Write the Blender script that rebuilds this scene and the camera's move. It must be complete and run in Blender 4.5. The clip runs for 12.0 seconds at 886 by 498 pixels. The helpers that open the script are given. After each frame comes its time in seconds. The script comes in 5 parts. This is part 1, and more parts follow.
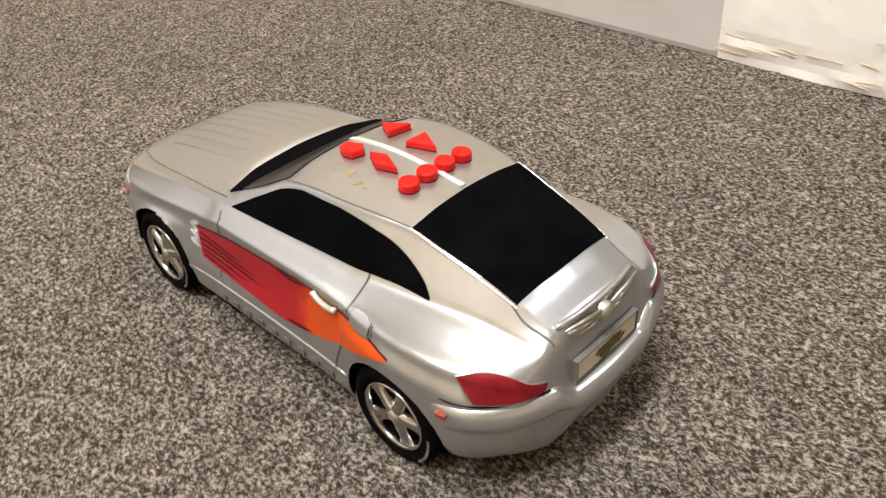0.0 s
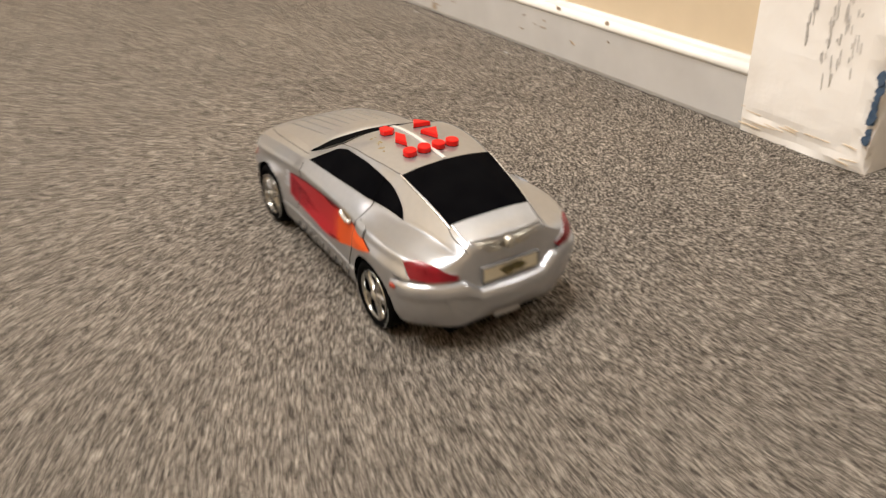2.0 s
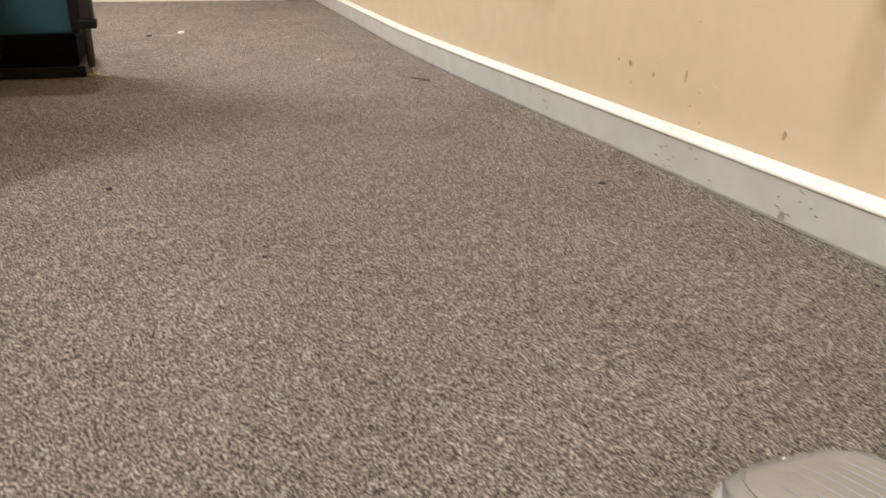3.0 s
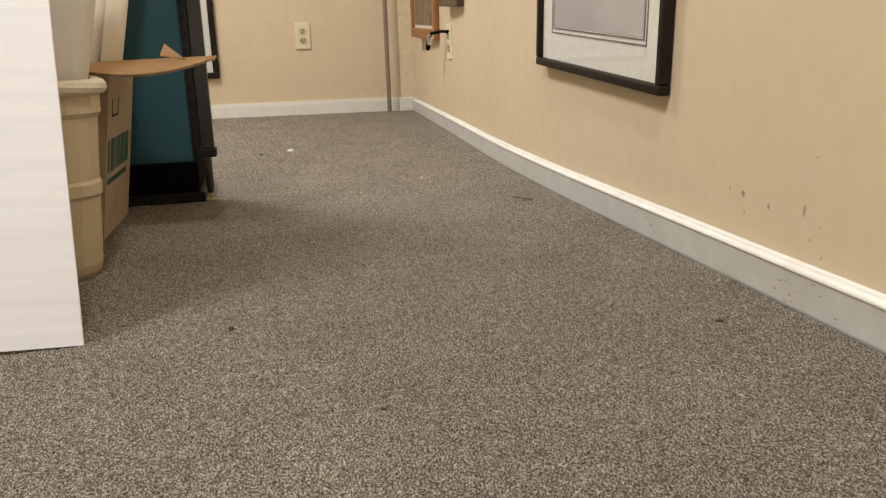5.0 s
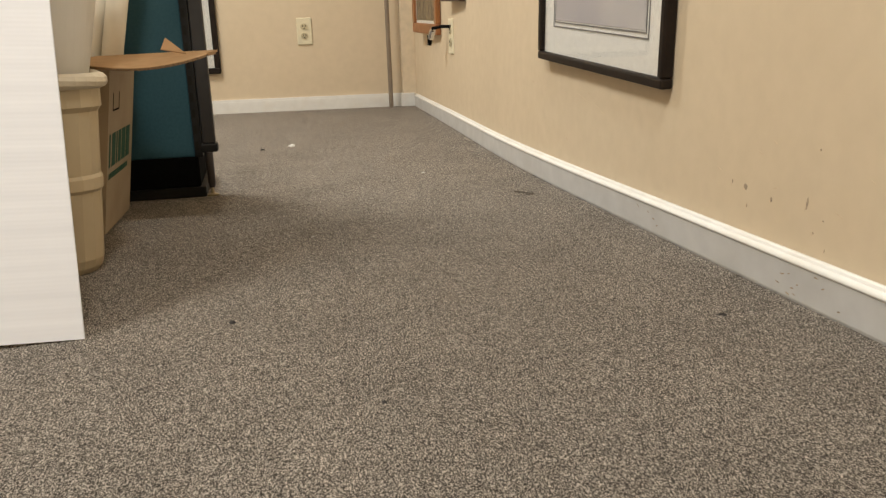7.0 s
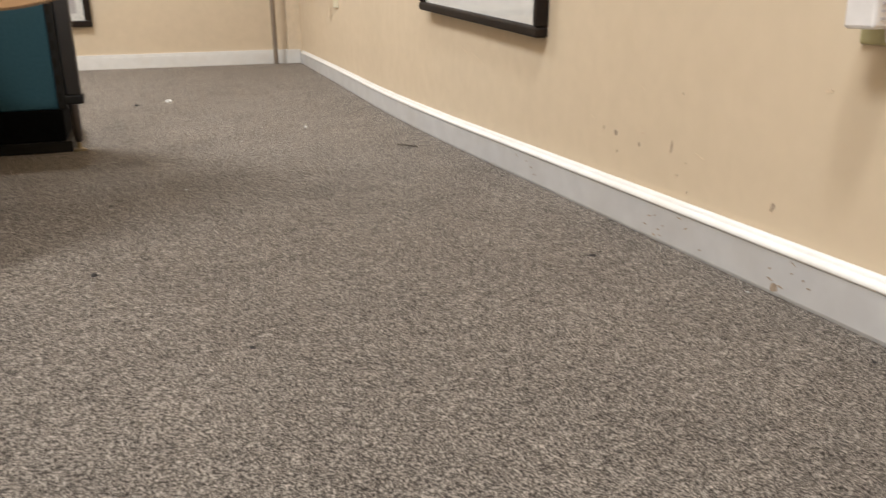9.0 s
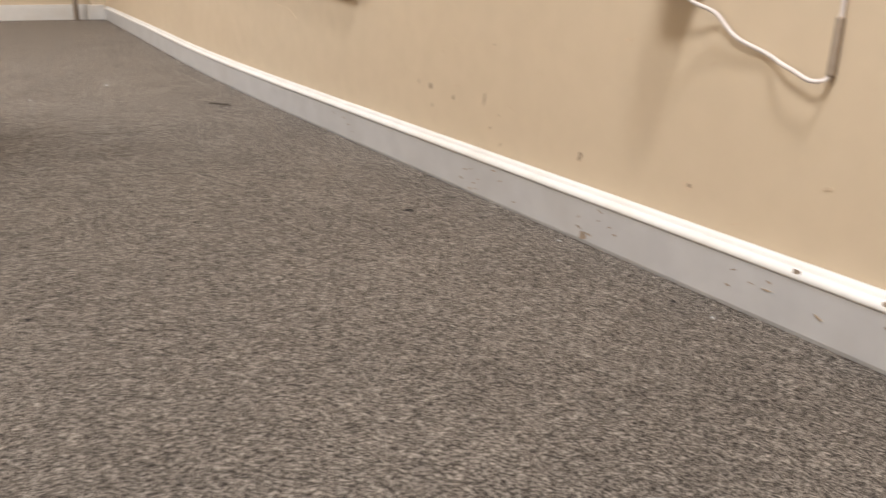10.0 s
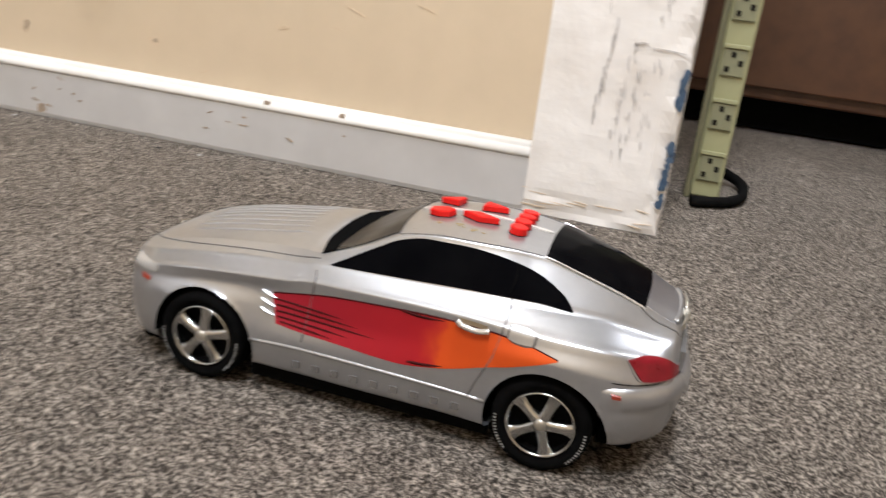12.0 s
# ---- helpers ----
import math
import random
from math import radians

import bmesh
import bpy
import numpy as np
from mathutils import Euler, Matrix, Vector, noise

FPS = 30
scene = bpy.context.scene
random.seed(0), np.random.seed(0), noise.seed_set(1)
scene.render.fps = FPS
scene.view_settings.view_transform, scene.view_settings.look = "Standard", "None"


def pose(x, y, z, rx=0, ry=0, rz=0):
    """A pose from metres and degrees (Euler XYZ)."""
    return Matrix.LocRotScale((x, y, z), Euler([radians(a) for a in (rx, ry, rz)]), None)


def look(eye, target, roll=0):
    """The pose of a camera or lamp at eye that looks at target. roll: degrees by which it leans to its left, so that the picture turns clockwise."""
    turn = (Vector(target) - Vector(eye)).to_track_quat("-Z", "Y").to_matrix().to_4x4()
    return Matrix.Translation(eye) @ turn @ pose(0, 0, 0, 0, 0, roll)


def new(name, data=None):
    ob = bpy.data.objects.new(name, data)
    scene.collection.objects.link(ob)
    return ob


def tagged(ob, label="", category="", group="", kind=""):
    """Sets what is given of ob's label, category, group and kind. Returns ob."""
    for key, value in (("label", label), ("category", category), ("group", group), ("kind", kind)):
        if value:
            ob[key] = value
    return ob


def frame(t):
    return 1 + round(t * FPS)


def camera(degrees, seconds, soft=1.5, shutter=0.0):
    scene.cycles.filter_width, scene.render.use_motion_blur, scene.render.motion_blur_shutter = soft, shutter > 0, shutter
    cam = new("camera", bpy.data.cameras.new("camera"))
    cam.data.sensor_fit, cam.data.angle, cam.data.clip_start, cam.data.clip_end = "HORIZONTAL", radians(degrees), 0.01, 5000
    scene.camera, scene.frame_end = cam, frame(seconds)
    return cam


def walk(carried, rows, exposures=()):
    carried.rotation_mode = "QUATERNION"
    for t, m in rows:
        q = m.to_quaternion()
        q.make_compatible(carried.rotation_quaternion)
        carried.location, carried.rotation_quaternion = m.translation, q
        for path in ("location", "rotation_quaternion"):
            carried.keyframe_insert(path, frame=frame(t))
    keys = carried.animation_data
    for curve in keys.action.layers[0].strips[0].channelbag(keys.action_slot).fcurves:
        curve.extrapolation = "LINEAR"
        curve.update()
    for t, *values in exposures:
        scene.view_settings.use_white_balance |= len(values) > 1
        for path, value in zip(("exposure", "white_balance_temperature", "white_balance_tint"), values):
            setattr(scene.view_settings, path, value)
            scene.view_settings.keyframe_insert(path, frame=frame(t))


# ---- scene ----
# ---- camera ----
cam = camera(56.8, 12.0, soft=1.3, shutter=0.5)
PATH = [
    (0, (-0.5279, -0.2468, 0.2269), (0.3848, 0.6932, -0.6914), -3.29),
    (0.5, (-0.5341, -0.2523, 0.2233), (0.3627, 0.7136, -0.6837), -2.26),
    (1, (-0.5351, -0.2461, 0.1979), (0.4272, 0.7109, -0.6495), -0.10),
    (1.5, (-0.5368, -0.2901, 0.2022), (0.3922, 0.7211, -0.6190), 0.18),
    (2, (-0.5630, -0.4276, 0.2559), (0.1532, 0.7679, -0.5301), -1.04),
    (2.5, (-0.5028, -0.7048, 0.2693), (-0.1271, 0.7297, -0.3315), -5.35),
    (3, (-0.6143, -0.1541, 0.2801), (-0.1269, 1.2595, -0.2893), 0.39),
    (3.5, (-0.6249, -0.1445, 0.3028), (-0.2149, 1.3144, -0.2104), -1.37),
    (5.5, (-0.6335, -0.1314, 0.3377), (-0.3031, 1.3837, -0.0567), -1.88),
    (6, (-0.6321, -0.1313, 0.3356), (-0.2999, 1.3820, -0.0641), -1.89),
    (6.5, (-0.6322, -0.1315, 0.3339), (-0.3057, 1.3819, -0.0697), -1.99),
    (8.5, (-0.6163, -0.1323, 0.3172), (-0.1969, 1.3466, -0.1266), -1.45),
    (9, (-0.6064, -0.1365, 0.3077), (-0.0921, 1.3012, -0.1703), -0.93),
    (9.5, (-0.5924, -0.1265, 0.2972), (0.0399, 1.2499, -0.2184), 0.21),
    (10, (-0.5734, -0.1209, 0.2847), (0.2212, 1.1597, -0.2526), 1.05),
    (10.5, (-0.5254, -0.1199, 0.2611), (0.4337, 1.0436, -0.2742), 2.20),
    (11, (-0.6997, -0.3177, 0.1835), (0.5810, 0.5904, -0.1248), 11.71),
    (11.5, (-0.7072, -0.1607, 0.1901), (0.7021, 0.4366, -0.2756), 10.96),
    (12, (-0.6883, -0.1222, 0.1758), (0.7799, 0.2848, -0.3128), 7.27),
]
walk(cam, [(t, look(e, g, r)) for t, e, g, r in PATH], exposures=[
    (0, 0.03, 6500, 10), (1, 0.03, 6500, 10), (1.5, -0.02, 6500, 11), (2, -0.08, 6750, 12), (2.5, -0.2, 6800, 13), (3, -0.13, 6450, 11), (3.5, -0.45, 6350, 13), (5.5, -0.41, 6600, 7), (6.5, -0.41, 6600, 7),
    (8.5, -0.42, 6600, 10), (9, -0.24, 6100, 11), (9.5, -0.15, 6150, 12), (10, -0.32, 6200, 14), (10.5, -0.6, 6200, 15), (11, -0.30, 6050, 13), (12, -0.15, 6000, 12)])


# ---- light ----
world = bpy.data.worlds.new("world")
scene.world = world
world.use_nodes = True
world.node_tree.nodes["Background"].inputs[0].default_value = (0.9, 0.85, 0.78, 1)
world.node_tree.nodes["Background"].inputs[1].default_value = 0.0


def ceiling_lamp(x, y, sx, sy, watts, color=(0.98, 0.97, 0.945)):
    d = bpy.data.lights.new("lamp_light", "AREA")
    d.shape, d.size, d.size_y, d.energy, d.color = "RECTANGLE", sx, sy, watts, color
    ob = new("lamp_light", d)
    ob.matrix_world = pose(x, y, 2.36)
    return ob


ceiling_lamp(-1.62, -0.06, 0.5, 0.6, 74)
ceiling_lamp(-0.62, -0.12, 0.26, 0.26, 43)
ceiling_lamp(-1.50, 2.75, 0.6, 0.9, 84)
ceiling_lamp(1.3, -1.2, 0.6, 0.6, 24)


# ---- materials ----
def mat(name, c1, c2=None, scale=40.0, rough=0.6, metal=0.0, bump=0.0, bscale=None, detail=6.0, big=None, bigscale=3.0, bigamt=0.5, coat=0.0, rvar=0.1, dist=0.001, spec=0.5):
    """A surface: two colours mixed by fine noise, a third by broad stains, relief by noise."""
    m = bpy.data.materials.new(name)
    m.use_nodes = True
    nt = m.node_tree
    b = nt.nodes["Principled BSDF"]
    tc = nt.nodes.new("ShaderNodeTexCoord")
    n1 = nt.nodes.new("ShaderNodeTexNoise")
    n1.inputs["Scale"].default_value, n1.inputs["Detail"].default_value = scale, detail
    nt.links.new(tc.outputs["Object"], n1.inputs["Vector"])
    r1 = nt.nodes.new("ShaderNodeMapRange")
    r1.inputs[1].default_value, r1.inputs[2].default_value = 0.32, 0.68
    nt.links.new(n1.outputs["Fac"], r1.inputs[0])
    mx = nt.nodes.new("ShaderNodeMix")
    mx.data_type = "RGBA"
    mx.inputs[6].default_value = (*c1, 1)
    mx.inputs[7].default_value = (*(c2 or tuple(v * 0.88 for v in c1)), 1)
    nt.links.new(r1.outputs[0], mx.inputs[0])
    out = mx.outputs[2]
    if big:
        n2 = nt.nodes.new("ShaderNodeTexNoise")
        n2.inputs["Scale"].default_value, n2.inputs["Detail"].default_value = bigscale, 4
        nt.links.new(tc.outputs["Object"], n2.inputs["Vector"])
        r2 = nt.nodes.new("ShaderNodeMapRange")
        r2.inputs[1].default_value, r2.inputs[2].default_value, r2.inputs[4].default_value = 0.45, 0.75, bigamt
        nt.links.new(n2.outputs["Fac"], r2.inputs[0])
        mb = nt.nodes.new("ShaderNodeMix")
        mb.data_type = "RGBA"
        mb.inputs[7].default_value = (*big, 1)
        nt.links.new(r2.outputs[0], mb.inputs[0])
        nt.links.new(out, mb.inputs[6])
        out = mb.outputs[2]
    nt.links.new(out, b.inputs["Base Color"])
    rr = nt.nodes.new("ShaderNodeMapRange")
    rr.inputs[3].default_value, rr.inputs[4].default_value = max(0.02, rough - rvar), min(1, rough + rvar)
    nt.links.new(n1.outputs["Fac"], rr.inputs[0])
    nt.links.new(rr.outputs[0], b.inputs["Roughness"])
    b.inputs["Metallic"].default_value = metal
    b.inputs["Coat Weight"].default_value = coat
    b.inputs["Specular IOR Level"].default_value = spec
    if spec <= 0.1:
        b.inputs["IOR"].default_value = 1.15
    if bump:
        n3 = nt.nodes.new("ShaderNodeTexNoise")
        n3.inputs["Scale"].default_value, n3.inputs["Detail"].default_value = bscale or scale, 5
        nt.links.new(tc.outputs["Object"], n3.inputs["Vector"])
        bp = nt.nodes.new("ShaderNodeBump")
        bp.inputs["Strength"].default_value, bp.inputs["Distance"].default_value = bump, dist
        nt.links.new(n3.outputs["Fac"], bp.inputs["Height"])
        nt.links.new(bp.outputs[0], b.inputs["Normal"])
    return m


def carpet_material():
    """Looped grey-brown pile: light and dark yarns in short lengths, with traffic wear."""
    m = bpy.data.materials.new("carpet")
    m.use_nodes = True
    nt = m.node_tree
    b = nt.nodes["Principled BSDF"]
    tc = nt.nodes.new("ShaderNodeTexCoord")
    mp = nt.nodes.new("ShaderNodeMapping")
    mp.inputs["Scale"].default_value = (1.0, 0.6, 1.0)
    nt.links.new(tc.outputs["Object"], mp.inputs["Vector"])
    n1 = nt.nodes.new("ShaderNodeTexNoise")
    n1.inputs["Scale"].default_value, n1.inputs["Detail"].default_value, n1.inputs["Roughness"].default_value = 620, 5, 0.8
    nt.links.new(mp.outputs[0], n1.inputs["Vector"])
    ramp = nt.nodes.new("ShaderNodeValToRGB")
    cr = ramp.color_ramp
    cr.elements[0].position, cr.elements[0].color = 0.41, (0.046, 0.039, 0.032, 1)
    cr.elements[1].position, cr.elements[1].color = 0.59, (0.65, 0.570, 0.482, 1)
    e = cr.elements.new(0.50)
    e.color = (0.180, 0.155, 0.130, 1)
    nt.links.new(n1.outputs["Fac"], ramp.inputs[0])
    n2 = nt.nodes.new("ShaderNodeTexNoise")
    n2.inputs["Scale"].default_value, n2.inputs["Detail"].default_value = 7, 5
    nt.links.new(tc.outputs["Object"], n2.inputs["Vector"])
    r2 = nt.nodes.new("ShaderNodeMapRange")
    r2.inputs[1].default_value, r2.inputs[2].default_value, r2.inputs[3].default_value, r2.inputs[4].default_value = 0.3, 0.7, 0.90, 1.08
    nt.links.new(n2.outputs["Fac"], r2.inputs[0])
    mu = nt.nodes.new("ShaderNodeMix")
    mu.data_type, mu.blend_type = "RGBA", "MULTIPLY"
    mu.inputs[0].default_value = 1
    nt.links.new(ramp.outputs[0], mu.inputs[6])
    nt.links.new(r2.outputs[0], mu.inputs[7])
    n4 = nt.nodes.new("ShaderNodeTexNoise")
    n4.inputs["Scale"].default_value, n4.inputs["Detail"].default_value, n4.inputs["Roughness"].default_value = 130, 3, 0.6
    nt.links.new(mp.outputs[0], n4.inputs["Vector"])
    r4 = nt.nodes.new("ShaderNodeMapRange")
    r4.inputs[1].default_value, r4.inputs[2].default_value, r4.inputs[3].default_value, r4.inputs[4].default_value = 0.32, 0.68, 0.78, 1.23
    nt.links.new(n4.outputs["Fac"], r4.inputs[0])
    m4 = nt.nodes.new("ShaderNodeMix")
    m4.data_type, m4.blend_type = "RGBA", "MULTIPLY"
    m4.inputs[0].default_value = 1
    nt.links.new(mu.outputs[2], m4.inputs[6])
    nt.links.new(r4.outputs[0], m4.inputs[7])
    nt.links.new(m4.outputs[2], b.inputs["Base Color"])
    b.inputs["Roughness"].default_value = 0.95
    b.inputs["Specular IOR Level"].default_value = 0.1
    bp = nt.nodes.new("ShaderNodeBump")
    bp.inputs["Strength"].default_value, bp.inputs["Distance"].default_value = 1.0, 0.004
    nt.links.new(n1.outputs["Fac"], bp.inputs["Height"])
    nt.links.new(bp.outputs[0], b.inputs["Normal"])
    return m


CARPET = carpet_material()
WALL = mat("wall_paint", (0.63, 0.515, 0.365), (0.60, 0.49, 0.345), 30, 0.6, bump=0.10, bscale=160, big=(0.54, 0.435, 0.30), bigscale=2.2, bigamt=0.35, dist=0.0006)
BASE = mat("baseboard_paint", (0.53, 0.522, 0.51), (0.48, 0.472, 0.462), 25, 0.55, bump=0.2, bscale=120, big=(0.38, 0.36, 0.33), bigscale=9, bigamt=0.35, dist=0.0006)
BASEW = mat("white_trim_paint", (0.75, 0.735, 0.70), (0.70, 0.685, 0.65), 30, 0.45, bump=0.25, bscale=150, big=(0.62, 0.55, 0.46), bigscale=14, bigamt=0.3, dist=0.0006)
POST = mat("chipped_white_paint", (0.82, 0.80, 0.77), (0.76, 0.73, 0.69), 18, 0.55, bump=0.5, bscale=70, big=(0.56, 0.50, 0.43), bigscale=16, bigamt=0.45, dist=0.0012)
CEIL = mat("ceiling_tile", (0.78, 0.76, 0.72), None, 60, 0.9, bump=0.3)
PSCUFF = mat("rubbed_grey", (0.40, 0.38, 0.36), (0.60, 0.57, 0.54), 300, 0.8)
SCUFF = mat("scuff_grey", (0.24, 0.185, 0.135), (0.42, 0.33, 0.24), 200, 0.8)
SCUFFL = mat("scuff_brown", (0.56, 0.44, 0.30), (0.64, 0.51, 0.36), 200, 0.8)
BLUE = mat("blue_underpaint", (0.025, 0.055, 0.105), (0.06, 0.10, 0.16), 300, 0.6)
BLACK = mat("black_rubber", (0.005, 0.005, 0.005), (0.008, 0.008, 0.008), 120, 0.7, bump=0.1, spec=0.1)


# ---- mesh helpers ----
def finish(ob, material, smooth=False):
    if material:
        ob.data.materials.append(material)
    if smooth:
        for p in ob.data.polygons:
            p.use_smooth = True
    return ob


def part(name, bm, material, parent=None, label="", smooth=False):
    me = bpy.data.meshes.new(name)
    bmesh.ops.recalc_face_normals(bm, faces=bm.faces)
    bm.to_mesh(me)
    bm.free()
    ob = finish(new(name, me), material, smooth)
    if parent:
        ob.parent = parent
    if label:
        tagged(ob, label)
    return ob


def thing(name, label, category, at=(0, 0, 0), rz=0.0, group="", kind="", size=1.0):
    ob = new(name)
    ob.matrix_world = pose(*at, 0, 0, rz) @ Matrix.Scale(size, 4)
    ob.empty_display_size = 0.05
    return tagged(ob, label, category, group, kind)


def box(x0, x1, y0, y1, z0, z1, bevel=0.0, seg=2, bm=None):
    bm = bm or bmesh.new()
    m = Matrix.LocRotScale(((x0 + x1) / 2, (y0 + y1) / 2, (z0 + z1) / 2), None, (x1 - x0, y1 - y0, z1 - z0))
    r = bmesh.ops.create_cube(bm, size=1, matrix=m)
    if bevel:
        es = list({e for v in r["verts"] for e in v.link_edges})
        bmesh.ops.bevel(bm, geom=es, offset=bevel, segments=seg, affect="EDGES", profile=0.5)
    return bm


def prism(poly, z0, z1, m=None, bevel=0.0, bm=None):
    """An upright prism over a polygon in x and y, moved by m."""
    bm = bm or bmesh.new()
    lo = [bm.verts.new((x, y, z0)) for x, y in poly]
    hi = [bm.verts.new((x, y, z1)) for x, y in poly]
    n = len(poly)
    fs = [bm.faces.new(lo[::-1]), bm.faces.new(hi)]
    for i in range(n):
        fs.append(bm.faces.new((lo[i], lo[(i + 1) % n], hi[(i + 1) % n], hi[i])))
    if bevel:
        es = [e for e in fs[1].edges]
        bmesh.ops.bevel(bm, geom=es, offset=bevel, segments=2, affect="EDGES", profile=0.5)
    if m is not None:
        bmesh.ops.transform(bm, matrix=m, verts=bm.verts)
    return bm


def tube(points, r, sides=8, bm=None, taper=None):
    """A round cord along points."""
    bm = bm or bmesh.new()
    pts = [Vector(p) for p in points]
    rings = []
    for i, p in enumerate(pts):
        d = (pts[min(i + 1, len(pts) - 1)] - pts[max(i - 1, 0)]).normalized()
        a = d.cross(Vector((0.31, 0.17, 0.93))).normalized()
        b = d.cross(a)
        rr = r if taper is None else r * taper[i]
        rings.append([bm.verts.new(p + rr * (a * math.cos(2 * math.pi * k / sides) + b * math.sin(2 * math.pi * k / sides))) for k in range(sides)])
    for i in range(len(rings) - 1):
        for k in range(sides):
            bm.faces.new((rings[i][k], rings[i][(k + 1) % sides], rings[i + 1][(k + 1) % sides], rings[i + 1][k]))
    bm.faces.new(rings[0][::-1])
    bm.faces.new(rings[-1])
    return bm


def lathe(profile, axis="Z", n=40, bm=None, m=None):
    """Turns a profile of (radius, height) round an axis; open profiles stay open."""
    bm = bm or bmesh.new()
    rings = []
    for r, h in profile:
        ring = []
        for k in range(n):
            a = 2 * math.pi * k / n
            c, s = r * math.cos(a), r * math.sin(a)
            p = {"Z": (c, s, h), "X": (h, c, s), "Y": (c, h, s)}[axis]
            ring.append(bm.verts.new(p))
        rings.append(ring)
    for i in range(len(rings) - 1):
        for k in range(n):
            bm.faces.new((rings[i][k], rings[i][(k + 1) % n], rings[i + 1][(k + 1) % n], rings[i + 1][k]))
    if m is not None:
        bmesh.ops.transform(bm, matrix=m, verts=bm.verts)
    return bm


def smooth_line(pts, n):
    """n points along a smooth line through pts (any dimension)."""
    p = np.array(pts, float)
    s = np.r_[0, np.cumsum(np.linalg.norm(np.diff(p, axis=0), axis=1))]
    q = np.linspace(0, s[-1], n)
    return np.stack([pchip(s, p[:, i], q) for i in range(p.shape[1])], 1)


def pchip(x, y, q):
    """Monotone cubic interpolation."""
    x, y, q = np.asarray(x, float), np.asarray(y, float), np.asarray(q, float)
    h, d = np.diff(x), np.diff(y) / np.diff(x)
    m = np.zeros(len(x))
    if len(x) > 2:
        w1, w2 = 2 * h[1:] + h[:-1], h[1:] + 2 * h[:-1]
        ok = d[:-1] * d[1:] > 0
        safe = np.where(ok, d[:-1], 1.0), np.where(ok, d[1:], 1.0)
        m[1:-1] = np.where(ok, (w1 + w2) / (w1 / safe[0] + w2 / safe[1]), 0)
    m[0], m[-1] = d[0], d[-1]
    i = np.clip(np.searchsorted(x, q) - 1, 0, len(x) - 2)
    t = (q - x[i]) / h[i]
    return y[i] * (1 + 2 * t) * (1 - t) ** 2 + m[i] * h[i] * t * (1 - t) ** 2 + y[i + 1] * t * t * (3 - 2 * t) + m[i + 1] * h[i] * t * t * (t - 1)


# ---- the room ----
HB = 0.0590
WALL_LINE = [(0.0, 0.0), (0.0, 1.45), (0.003, 1.65), (0.010, 1.90), (0.022, 2.15), (0.040, 2.42), (0.064, 2.80), (0.092, 3.28), (0.122, 3.80), (0.126, 3.87)]
FAR_Y, FAR_X, FAR_LEAN = 3.86, 0.058, 0.085


def wall_x(y):
    return float(np.interp(y, [p[1] for p in WALL_LINE], [p[0] for p in WALL_LINE]))


def far_y(x):
    """The end wall stands slightly askew: its face at x."""
    return FAR_Y + FAR_LEAN * (FAR_X - x)


def along_end(x0, x1, o0, o1, z0, z1):
    """A bar along the end wall, from o0 to o1 out of its face."""
    return prism([(x0, far_y(x0) - o1), (x1, far_y(x1) - o1), (x1, far_y(x1) - o0), (x0, far_y(x0) - o0)], z0, z1)


def strip(line, profile, close=True):
    """Sweeps a profile of (offset into the room, height) along the right-hand wall."""
    bm = bmesh.new()
    rows = [[bm.verts.new((x - o, y, z)) for o, z in profile] for x, y in line]
    n = len(profile)
    for i in range(len(rows) - 1):
        for k in range(n if close else n - 1):
            bm.faces.new((rows[i][k], rows[i][(k + 1) % n], rows[i + 1][(k + 1) % n], rows[i + 1][k]))
    if close:
        bm.faces.new(rows[0])
        bm.faces.new(rows[-1][::-1])
    return bm


bm = box(-2.7, 2.6, -2.7, 4.6, -0.08, -0.004)
floor = tagged(part("floor", bm, CARPET), "grey-brown looped carpet over the whole floor", "floor", kind="structure")


def pile(x0, x1, y0, y1, step):
    """The carpet's loops as small uneven bumps."""
    nx, ny = int((x1 - x0) / step), int((y1 - y0) / step)
    rng = np.random.RandomState(4)
    gx, gy = np.meshgrid(np.linspace(x0, x1, nx), np.linspace(y0, y1, ny))
    gx = gx + rng.uniform(-0.35, 0.35, gx.shape) * step
    gy = gy + rng.uniform(-0.35, 0.35, gy.shape) * step
    gz = rng.uniform(-0.0016, 0.0008, gx.shape) + rng.uniform(-0.0004, 0.0004, gx.shape)
    v = np.stack([gx, gy, gz], -1).reshape(-1, 3)
    idx = np.arange(nx * ny).reshape(ny, nx)
    f = np.stack([idx[:-1, :-1], idx[:-1, 1:], idx[1:, 1:], idx[1:, :-1]], -1).reshape(-1, 4)
    me = bpy.data.meshes.new("carpet_pile")
    me.from_pydata(v.tolist(), [], f.tolist())
    ob = finish(new("carpet_pile", me), CARPET, True)
    ob.parent = floor
    return tagged(ob, "grey-brown carpet loops", kind="stuff")


pile(-1.25, 0.45, -0.75, 1.35, 0.0032)
pile(-1.6, 0.13, 1.35, 4.09, 0.008)

bm = strip(WALL_LINE, [(0, -0.004), (0, 2.4), (-0.12, 2.4), (-0.12, -0.004)])
tagged(part("wall_east", bm, WALL), "tan painted wall with scuffs and dark marks", "wall", kind="structure")
bm = along_end(-2.6, 0.25, -0.12, 0.0, -0.004, 2.4)
tagged(part("wall_north", bm, WALL), "tan painted end wall", "wall", kind="structure")
bm = box(-2.72, -2.6, -2.6, far_y(-2.6) + 0.12, -0.004, 2.4)
tagged(part("wall_west", bm, WALL), "tan painted side wall", "wall", kind="structure")
bm = box(-2.6, 2.4, -2.72, -2.6, -0.004, 2.4)
tagged(part("wall_south", bm, WALL), "tan painted wall behind the doorway", "wall", kind="structure")
bm = box(0.0, 0.12, -2.6, -1.15, -0.004, 2.4)
